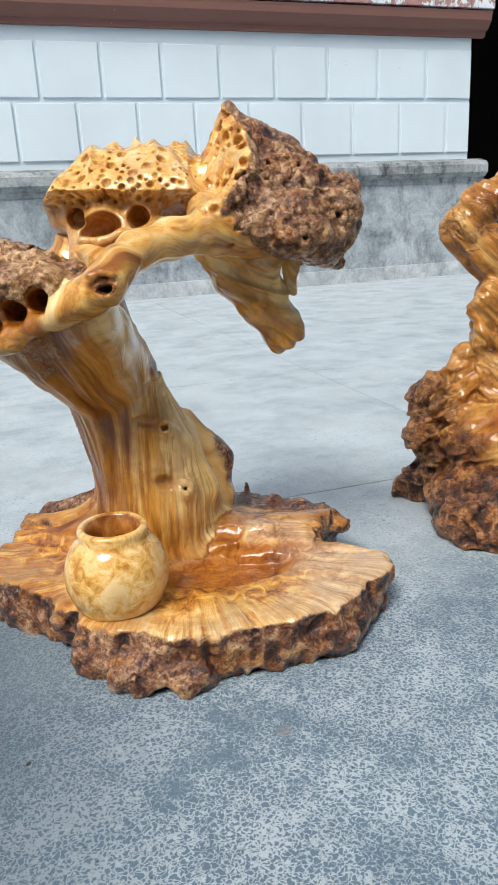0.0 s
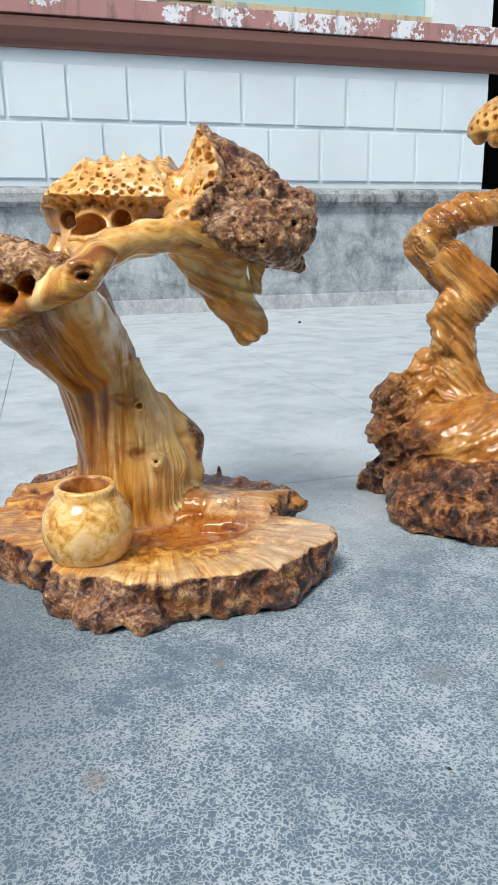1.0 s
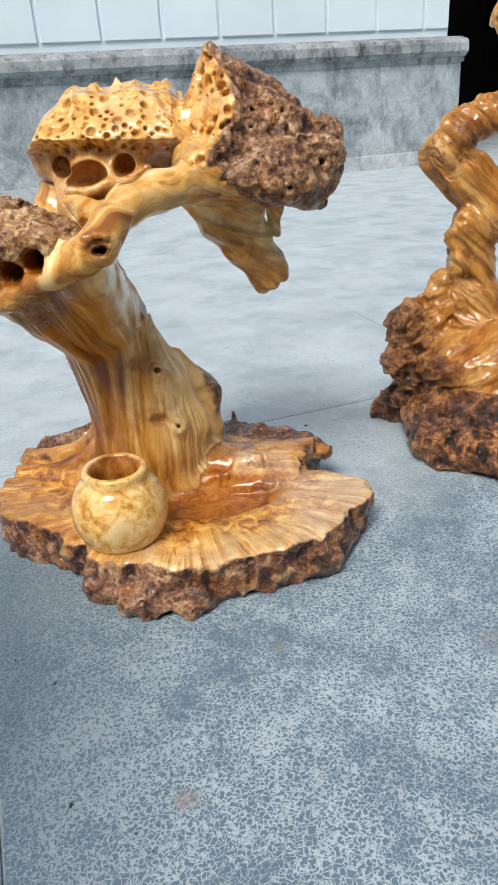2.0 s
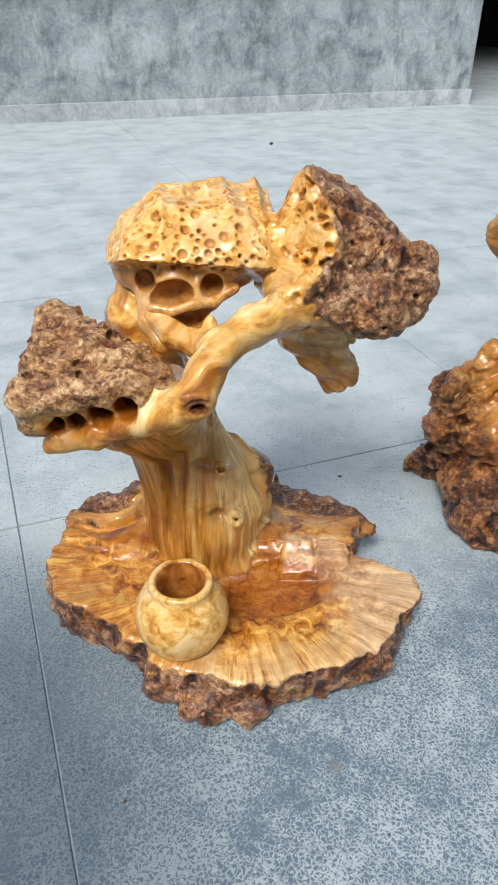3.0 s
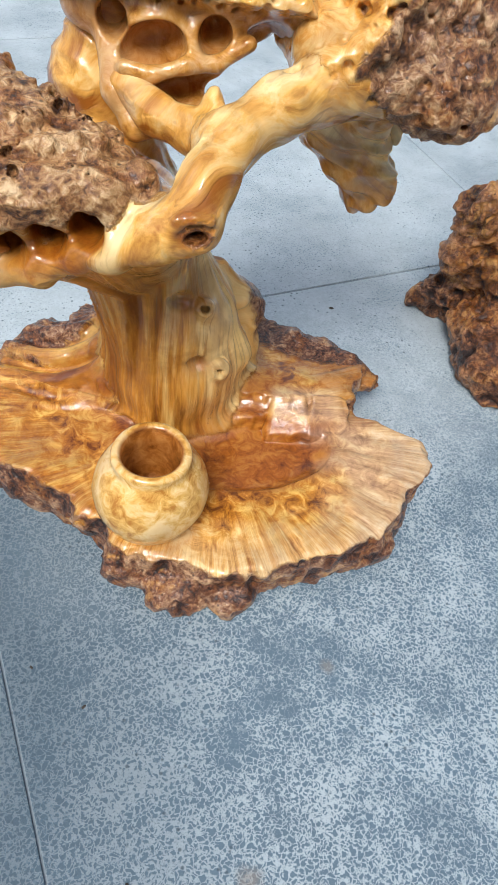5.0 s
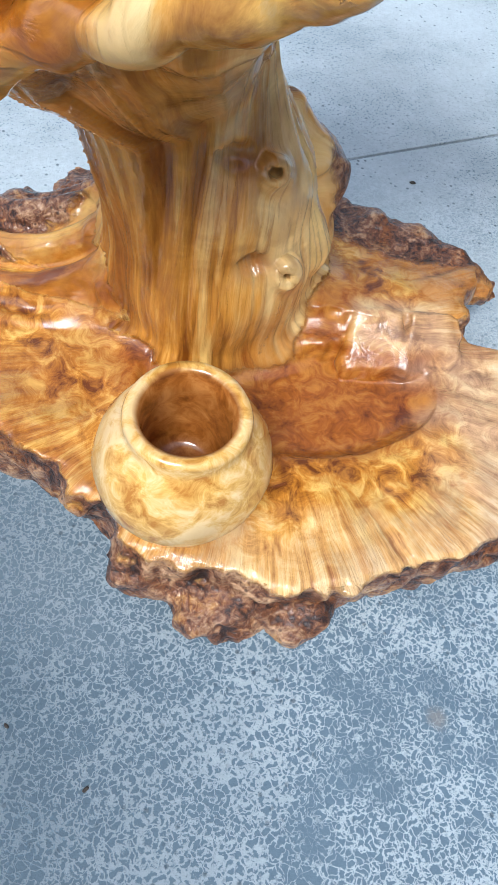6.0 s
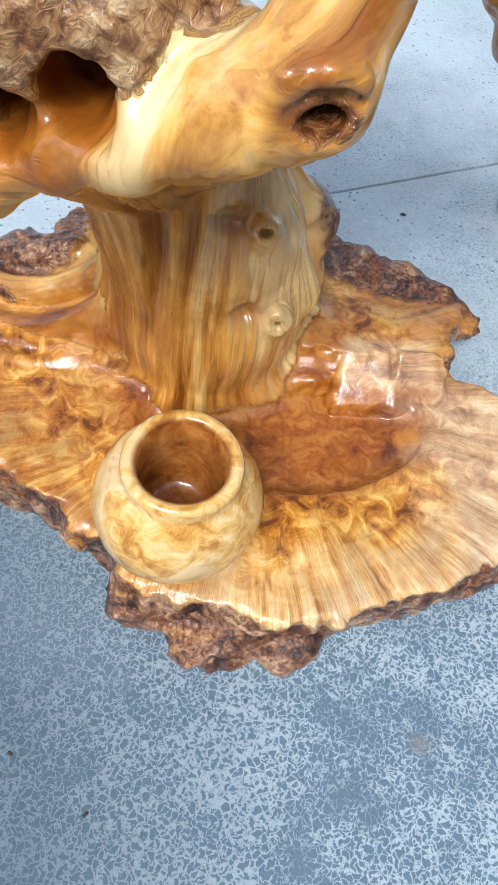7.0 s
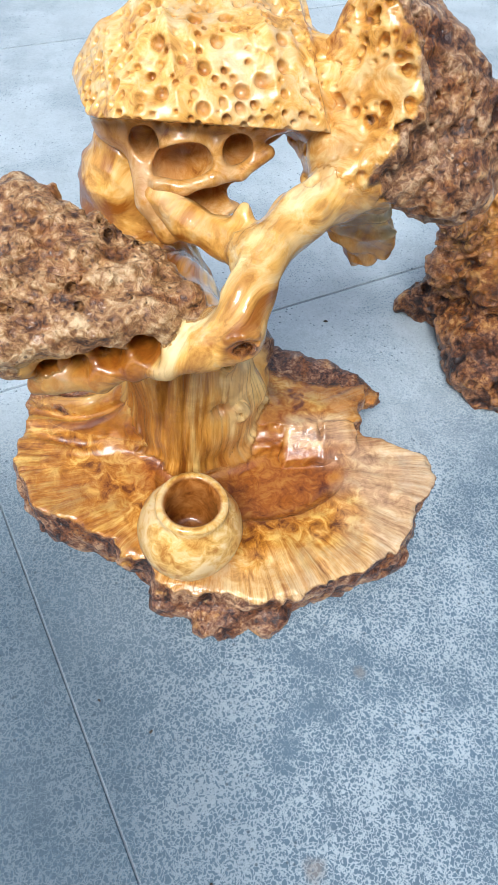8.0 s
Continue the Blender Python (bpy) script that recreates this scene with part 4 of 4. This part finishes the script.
        out += m * side * (0.009 * (fbm(x, y, z, 55, 2) - 0.5) + 0.0045 * (0.4 - np.abs(vnoise(x * 75, y * 75, z * 45) - 0.5) * 2) + 0.0015 * (vnoise(x * 190, y * 190, z * 120) - 0.5))
        th = np.arctan2(y - CY, x - CX)
        out += m * (1 - side) * smooth01(np.hypot(x - CX, y - CY) / slab_radius(th), 0.5, 0.75) * (0.0022 * (vnoise(th * 20, np.hypot(x - CX, y - CY) * 14, 0 * x) - 0.5) + 0.0012 * (vnoise(x * 110, y * 110, 0 * x) - 0.5))
        m = (lab == DRIP) | (lab == BRANCH)
        w = np.where((x < -0.048) & (y > -0.005), x + y, x - y)
        out += m * (0.0044 * (0.45 - np.abs(vnoise(w * 70 + 30 * z, (z + 0.3 * x) * 60, 0 * x) - 0.5) * 2) + 0.0022 * (vnoise(w * 190 + 50 * z, (z + 0.3 * x) * 110, 0 * x) - 0.5)) * np.where(lab == DRIP, 1.3, 0.5)
        return out

    thing = new("driftwood_carving")
    thing.matrix_world = TURN
    tagged(thing, "varnished amber root wood carving with burl caps on a slab base", "wood carving", "carvings on the courtyard floor")
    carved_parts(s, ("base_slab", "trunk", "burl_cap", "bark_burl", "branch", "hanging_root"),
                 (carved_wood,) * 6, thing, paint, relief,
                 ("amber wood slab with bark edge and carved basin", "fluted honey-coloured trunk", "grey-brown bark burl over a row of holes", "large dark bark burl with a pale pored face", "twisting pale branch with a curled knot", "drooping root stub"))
    return thing


carving = build_carving()


def build_comb(thing):
    """The pale pored cap with the pierced screen under it."""
    s = Solid((-0.150, 0.026, 0.306), (0.024, 0.178, 0.466), 0.0011)
    def dome(x, y, z):
        faces = (((-0.76, -0.20, 0.62), (-0.141, 0.075, 0.396)), ((-0.05, -0.66, 0.75), (-0.07, 0.040, 0.4085)), ((0.0, -0.12, 0.99), (-0.06, 0.112, 0.4455)), ((0.84, -0.15, 0.52), (0.008, 0.08, 0.402)), ((0.0, 0.92, 0.39), (-0.07, 0.166, 0.40)), ((0.0, -0.97, 0.24), (-0.07, 0.0415, 0.406)), ((-0.95, -0.15, 0.25), (-0.1425, 0.08, 0.394)), ((-0.55, 0.65, 0.52), (-0.13, 0.14, 0.40)))
        q = None
        for n, p in faces:
            f = (x - p[0]) * n[0] + (y - p[1]) * n[1] + (z - p[2]) * n[2]
            if q is None:
                q = f
            else:
                h = np.maximum(0.004 - np.abs(q - f), 0) / 0.004
                q = np.maximum(q, f) + h * h * 0.001
        pleat = 1 - np.abs(vnoise(x * 46 + 3 + 6 * (y - 0.1), 0.7 + 0 * y, 0 * z) - 0.5) * 2
        q = q + 0.0075 * (0.75 - pleat ** 2) * np.clip((z - 0.402) / 0.02, 0, 1)
        for n, p in (((-0.05, -0.50, -0.86), (-0.07, 0.0405, 0.4035)), ((-0.70, -0.15, -0.70), (-0.142, 0.075, 0.3925)), ((-0.45, -0.50, -0.74), (-0.128, 0.052, 0.3975))):
            q = np.maximum(q, (x - p[0]) * n[0] + (y - p[1]) * n[1] + (z - p[2]) * n[2])
        return np.maximum(q, 0.3845 - 1.2 * (x + 0.062) ** 2 - z)

    s.blend(dome, (-0.15, 0.04, 0.38), (0.01, 0.175, 0.458), 0.003, 0)
    for x, y, z in ((-0.099, 0.104, 0.4425), (-0.077, 0.110, 0.4535), (-0.056, 0.110, 0.4515), (-0.020, 0.114, 0.4455), (-0.040, 0.108, 0.446)):
        s.limb(((x, y, z - 0.018, 0.007), (x, y, z, 0.0012)), 0.010, 0)
    s.lump((-0.122, 0.088, 0.381), (0.017, 0.022, 0.015), 0.008, 0)
    s.limb(((-0.02, 0.10, 0.412, 0.020), (0.012, 0.095, 0.410, 0.020)), 0.010, 0)
    s.lump((-0.066, 0.100, 0.378), (0.056, 0.034, 0.032), 0.006, 0)
    for x, y, z, r in ((-0.107, 0.074, 0.380, 0.016), (-0.098, 0.060, 0.360, 0.013), (-0.083, 0.062, 0.374, 0.020), (-0.050, 0.066, 0.379, 0.017), (-0.066, 0.060, 0.364, 0.016), (-0.026, 0.072, 0.388, 0.014), (-0.099, 0.058, 0.346, 0.014), (-0.087, 0.056, 0.334, 0.013), (-0.068, 0.060, 0.341, 0.012), (-0.050, 0.064, 0.352, 0.009)):
        s.lump((x, y, z), (r, r * 0.9, r), 0.010, 0)
    s.limb(((-0.112, 0.066, 0.372, 0.006), (-0.106, 0.048, 0.348, 0.007), (-0.094, 0.040, 0.331, 0.007), (-0.070, 0.042, 0.334, 0.006), (-0.050, 0.052, 0.346, 0.005), (-0.028, 0.066, 0.364, 0.006)), 0.006, 0)
    s.limb(((-0.006, 0.085, 0.396, 0.017), (0.010, 0.066, 0.374, 0.017)), 0.010, 0)
    s.lump((-0.020, 0.050, 0.374), (0.017, 0.030, 0.0135), 0.005, 0, cut=True, tip=-25)
    s.lump((-0.030, 0.070, 0.356), (0.026, 0.060, 0.0085), 0.004, 0, cut=True, tip=-24)
    s.lump((-0.1075, 0.056, 0.3815), (0.0088, 0.036, 0.0092), 0.0025, 0, cut=True)
    s.lump((-0.0845, 0.040, 0.3715), (0.0205, 0.034, 0.0150), 0.003, 0, cut=True, tip=-18)
    s.lump((-0.0495, 0.044, 0.3795), (0.0102, 0.034, 0.0112), 0.0025, 0, cut=True)
    s.lump((-0.068, 0.036, 0.3500), (0.0280, 0.030, 0.0110), 0.003, 0, cut=True, tip=-18)
    s.limb(((-0.100, 0.046, 0.362, 0.0045), (-0.084, 0.043, 0.3605, 0.004), (-0.066, 0.045, 0.366, 0.004), (-0.048, 0.050, 0.3665, 0.004), (-0.030, 0.058, 0.376, 0.0045)), 0.004, 0)

    rnd = random.Random(5)
    golden = math.pi * (3 - math.sqrt(5))
    centre = Vector((-0.068, 0.105, 0.398))
    taken = []

    def pore(p, way, r, depth):
        if any((p - q).length < r + e + 0.0012 for q, e in taken):
            return
        taken.append((p, r))
        s.limb(((*(p + 0.004 * way), r * 1.05), (*(p - depth * way), r * 0.85)), 0.0012, 0, cut=True)

    for i in range(560):
        w = (i % 280 + 0.5) / 280
        th = i * golden + rnd.uniform(-0.3, 0.3)
        ring = math.sqrt(1 - w * w)
        way = Vector((0.077 * ring * math.cos(th), 0.062 * ring * math.sin(th), 0.054 * w + 0.001)).normalized()
        p = s.skin(centre, way, 0.10)
        r = (0.0046, 0.0038, 0.0030)[i % 3] if i % 3 == 0 else rnd.choice((0.0013, 0.0016, 0.0020, 0.0027))
        if p is not None and p.x < 0.004 and p.z > 0.404 + r:
            pore(p, way, r, rnd.uniform(0.0004, 0.0016) if r > 0.0026 else rnd.uniform(0.0014, 0.0034))
    for i in range(320):
        th = radians(rnd.uniform(165, 350))
        way = Vector((math.cos(th), 0.75 * math.sin(th), rnd.uniform(-0.10, 0.06))).normalized()
        p = s.skin(Vector((-0.068, 0.105, rnd.uniform(0.397, 0.417))), way, 0.10)
        if p is not None and p.x < 0.0:
            pore(p, way, rnd.choice((0.0018, 0.0024, 0.0031)), 0.003)

    def paint(lab, v, n):
        x, y, z = v.T
        one = np.ones_like(x)
        # deeper amber below the rim, increasing towards the back, and inside the pores
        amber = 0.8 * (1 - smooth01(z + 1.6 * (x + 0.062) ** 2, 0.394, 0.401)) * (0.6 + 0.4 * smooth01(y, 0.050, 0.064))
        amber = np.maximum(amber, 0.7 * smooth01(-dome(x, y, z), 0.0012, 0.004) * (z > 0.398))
        return {"bark": 0 * x, "amber": amber, "pale_sheen": 0 * x, "rim": 0.2 * one, "tone": one, "greyed": 0 * x, "grain": v.copy()}

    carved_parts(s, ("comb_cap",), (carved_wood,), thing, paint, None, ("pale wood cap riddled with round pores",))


def lathe(name, profile, mat, parent, segments=64, wobble=0.0, inside=99):
    bm = bmesh.new()
    rings = []
    for r, z in profile:
        ring = []
        for i in range(segments):
            a = 2 * math.pi * i / segments
            rr = r * (1 + wobble * math.sin(a * 2 + 1) + wobble * 0.6 * math.sin(a * 3 + z * 40))
            ring.append(bm.verts.new((rr * math.cos(a), rr * math.sin(a), z)))
        rings.append(ring)
    for a, b in zip(rings[:-1], rings[1:]):
        for i in range(segments):
            j = (i + 1) % segments
            bm.faces.new((a[i], a[j], b[j], b[i]))
    bm.faces.new(rings[0][::-1])
    bm.faces.new(rings[-1])
    ob = mesh_object(name, bm, mat, parent, True)
    me = ob.data
    n = len(me.vertices)
    co = np.empty(n * 3, np.float32)
    me.vertices.foreach_get("co", co)
    co = co.reshape(-1, 3)
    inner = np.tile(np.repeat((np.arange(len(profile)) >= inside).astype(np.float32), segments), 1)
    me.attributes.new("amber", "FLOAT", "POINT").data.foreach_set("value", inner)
    me.attributes.new("grain", "FLOAT_VECTOR", "POINT").data.foreach_set("vector", (co * np.array((1.0, 0.5, 1.3), np.float32)).ravel())
    return ob


build_comb(carving)
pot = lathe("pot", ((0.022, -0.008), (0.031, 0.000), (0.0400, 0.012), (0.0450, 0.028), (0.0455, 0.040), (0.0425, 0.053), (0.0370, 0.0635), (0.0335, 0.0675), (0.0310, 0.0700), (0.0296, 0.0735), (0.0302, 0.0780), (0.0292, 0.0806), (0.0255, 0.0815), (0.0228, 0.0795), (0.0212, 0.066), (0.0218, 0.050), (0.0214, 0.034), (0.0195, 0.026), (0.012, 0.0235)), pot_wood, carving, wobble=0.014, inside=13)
pot.matrix_basis = pose(-0.082, -0.036, 0.0450, 2, 1, 0)
tagged(pot, "small turned honey-coloured wooden pot")

# ---- the second carving ----
def build_second():
    s = Solid((0.20, 0.085, -0.004), (0.62, 0.42, 0.56), 0.0020)
    BASE, STUMP, TWIST, CAP = range(4)
    s.lump((0.42, 0.225, 0.030), (0.165, 0.118, 0.055), 0.01, BASE, rough=0.034, rscale=32)
    s.lump((0.42, 0.205, 0.014), (0.165, 0.112, 0.040), 0.01, BASE, rough=0.024, rscale=40)
    s.lump((0.285, 0.19, 0.028), (0.034, 0.045, 0.032), 0.015, BASE, rough=0.02, rscale=50)
    s.limb(((0.31, 0.29, 0.035, 0.034), (0.258, 0.310, 0.025, 0.024), (0.231, 0.316, 0.014, 0.012)), 0.012, BASE, rough=0.014)
    s.lump((0.40, 0.27, 0.095), (0.135, 0.085, 0.055), 0.02, STUMP, rough=0.012, rscale=30)
    s.lump((0.262, 0.30, 0.140), (0.023, 0.028, 0.032), 0.012, STUMP, rough=0.014, rscale=60)
    s.lump((0.250, 0.285, 0.095), (0.022, 0.024, 0.020), 0.012, STUMP, rough=0.014, rscale=60)
    s.limb(((0.285, 0.30, 0.085, 0.036), (0.300, 0.305, 0.150, 0.026), (0.312, 0.31, 0.195, 0.015)), 0.014, STUMP, rough=0.014)
    s.limb(((0.44, 0.28, 0.09, 0.05), (0.56, 0.28, 0.09, 0.05)), 0.02, STUMP, rough=0.01)
    s.limb(((0.36, 0.30, 0.11, 0.056), (0.350, 0.305, 0.17, 0.034), (0.348, 0.31, 0.215, 0.027), (0.345, 0.31, 0.25, 0.026), (0.362, 0.31, 0.278, 0.032), (0.372, 0.31, 0.290, 0.030), (0.330, 0.31, 0.325, 0.028), (0.303, 0.312, 0.350, 0.023), (0.322, 0.315, 0.378, 0.020), (0.355, 0.315, 0.394, 0.0185), (0.395, 0.31, 0.398, 0.019), (0.45, 0.31, 0.405, 0.022), (0.49, 0.31, 0.43, 0.024), (0.48, 0.31, 0.48, 0.026)), 0.010, TWIST)
    s.limb(((0.325, 0.29, 0.215, 0.010), (0.322, 0.292, 0.255, 0.012), (0.330, 0.292, 0.28, 0.008)), 0.01, TWIST, rough=0.006)

    def dome(x, y, z):
        u, v, w = (x - 0.445) / 0.096, (y - 0.31) / 0.07, (z - 0.490) / 0.055
        return np.maximum((np.sqrt(u * u + v * v + w * w) - 1) * 0.06, 0.486 - z)

    s.blend(dome, (0.345, 0.235, 0.48), (0.545, 0.385, 0.55), 0.006, CAP)
    for x, y, z, r in ((0.362, 0.30, 0.482, 0.010), (0.380, 0.278, 0.478, 0.013), (0.405, 0.265, 0.474, 0.014), (0.43, 0.262, 0.472, 0.013)):
        s.lump((x, y, z), (r, r, r * 0.9), 0.008, CAP)
    for i in range(170):
        w, th = (i + 0.5) / 170, i * 2.39996
        ring = math.sqrt(1 - w * w)
        x, y, z = 0.445 + 0.096 * ring * math.cos(th), 0.31 + 0.07 * ring * math.sin(th), 0.490 + 0.055 * w
        way = Vector((x - 0.445, y - 0.31, 1.4 * (z - 0.484))).normalized()
        r = (0.0046, 0.0038, 0.0034)[i % 3]
        s.limb(((*(Vector((x, y, z)) + 0.005 * way), r), (*(Vector((x, y, z)) - 0.007 * way), r * 0.7)), 0.001, CAP, cut=True)

    def paint(lab, v, n):
        x, y, z = v.T
        bark, amber = 0 * x, 0 * x + 0.25
        grain = v.copy()
        if lab == BASE:
            bark = 0.85 + 0 * x
        elif lab == STUMP:
            bark = 0.62 * (1 - smooth01(x + 0.3 * (z - 0.12), 0.275, 0.335)) + 0.35 * (1 - smooth01(z, 0.055, 0.085))
            grain = np.stack([(x + 0.6 * z) * 0.25, y * 0.5, z - 0.7 * x], 1)
            amber = 0.5 + 0 * x
        elif lab == TWIST:
            grain = np.stack([(x + 0.9 * z), y, 0.12 * z], 1)
            bark = 0.40 * smooth01(vnoise(x * 30, y * 30, z * 22), 0.45, 0.75)
        if lab == CAP:
            q = np.sqrt(((x - 0.445) / 0.096) ** 2 + ((y - 0.31) / 0.07) ** 2 + ((z - 0.49) / 0.055) ** 2)
            amber = 0.9 * (1 - smooth01(q, 0.94, 0.985))
        return {"bark": bark, "amber": amber, "pale_sheen": 0 * x, "rim": 0.7 + 0 * x, "tone": 0 * x + (0.9 if lab == CAP else 0.20 if lab == STUMP else 0.30), "greyed": 0 * x, "grain": grain}

    def relief(v, n, lab):
        x, y, z = v.T
        out = np.where(lab == BASE, 1.0, np.where(lab == STUMP, 0.15 + 0.85 * (1 - smooth01(x, 0.27, 0.33)), 0)) * (0.010 * (fbm(x, y, z, 48, 2) - 0.5) + 0.006 * (0.4 - np.abs(vnoise(x * 85, y * 85, z * 85) - 0.5) * 2) + 0.003 * (vnoise(x * 190, y * 190, z * 190) - 0.5))
        out = out + (lab == STUMP) * (0.0050 * (0.45 - np.abs(vnoise((x + 0.5 * z) * 14 + 2 * vnoise(x * 20, y * 20, z * 20), y * 26, (z - 0.5 * x) * 85) - 0.5) * 2) + 0.0030 * (0.45 - np.abs(vnoise((x + 0.5 * z) * 30, y * 50, (z - 0.5 * x) * 200) - 0.5) * 2))
        out = out + (lab == TWIST) * (0.0060 * (0.45 - np.abs(vnoise((x + 1.1 * z) * 80, y * 60, z * 12) - 0.5) * 2) + 0.0040 * (0.45 - np.abs(vnoise((x + 1.1 * z) * 170, y * 130, z * 20) - 0.5) * 2) + 0.006 * (vnoise(x * 40, y * 40, z * 40) - 0.5))
        return out

    thing = new("driftwood_carving")
    thing.matrix_world = TURN
    tagged(thing, "glossy red-brown root carving with a twisted stem", "wood carving", "carvings on the courtyard floor")
    carved_parts(s, ("root_base", "stump", "twisted_stem", "comb_cap"), (root_wood,) * 4, thing, paint, relief,
                 ("dark rugged bark base", "lumpy lacquered stump", "twisted amber stem", "pale pored cap"))


build_second()


# ---- crumbs on the floor ----
CRUMBS = ((0.219, 0.241, 0.0030), (-0.179, -0.128, 0.0020), (-0.182, -0.249, 0.0024), (-0.208, -0.085, 0.0016), (0.127, -0.338, 0.0020), (1.105, 2.64, 0.013))


def crumb(x, y, size, seed):
    rnd = random.Random(seed)
    bm = bmesh.new()
    bmesh.ops.create_icosphere(bm, subdivisions=2, radius=1.0)
    for v in bm.verts:
        v.co *= rnd.uniform(0.75, 1.15)
        v.co = Vector((v.co.x * size, v.co.y * size * 0.6, max(v.co.z, -0.6) * size * 0.45))
    ob = mesh_object("bark_crumb", bm, crumb_mat, None, True)
    ob.matrix_world = pose(x, y, 0.27 * size, 0, 0, rnd.uniform(0, 180))
    tagged(ob, "small dark crumb of bark on the cement floor", "crumb", "crumbs on the courtyard floor")


crumb_mat, ct, cb = material("bark_crumb")
ct.links.new(ramp(ct, noise_tex(ct, node(ct, "TexCoord").outputs["Object"], 400), ((0.3, (0.02, 0.016, 0.013)), (0.7, (0.09, 0.07, 0.055)))), cb.inputs["Base Color"])
cb.inputs["Roughness"].default_value = 0.8
for i, (x, y, size) in enumerate(CRUMBS):
    crumb(x, y, size, i)


# ---- raised blocks of the wall ----
def block_row(z0, z1, start, pitch=0.322, gap=0.020):
    shared = {}
    x = start
    while x < WALL_X1 - 0.03:
        x1 = min(x + pitch - gap, WALL_X1 - 0.004)
        w = round(x1 - x, 3)
        if w not in shared:
            bm = box_bm(0, -0.012, 0, w, 0.004, z1 - z0, 0.004)
            me = bpy.data.meshes.new("block")
            bm.to_mesh(me)
            bm.free()
            me.materials.append(white_paint)
            shared[w] = me
        ob = new("block", shared[w])
        ob.parent = wall
        ob.location = (x, WALL_Y, z0)
        x += pitch


block_row(1.066, 1.330, 0.124 - 0.325 * 14, 0.325)
block_row(0.757, 1.040, -0.018 - 0.3205 * 13, 0.3205)


# ---- floor slabs ----
def floor_slabs():
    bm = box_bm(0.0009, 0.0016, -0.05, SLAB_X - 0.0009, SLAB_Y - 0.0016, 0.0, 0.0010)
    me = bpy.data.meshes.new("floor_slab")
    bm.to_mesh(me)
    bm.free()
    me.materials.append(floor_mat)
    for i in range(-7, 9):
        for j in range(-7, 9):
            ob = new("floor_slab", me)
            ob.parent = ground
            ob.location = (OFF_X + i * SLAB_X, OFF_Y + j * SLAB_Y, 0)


floor_slabs()
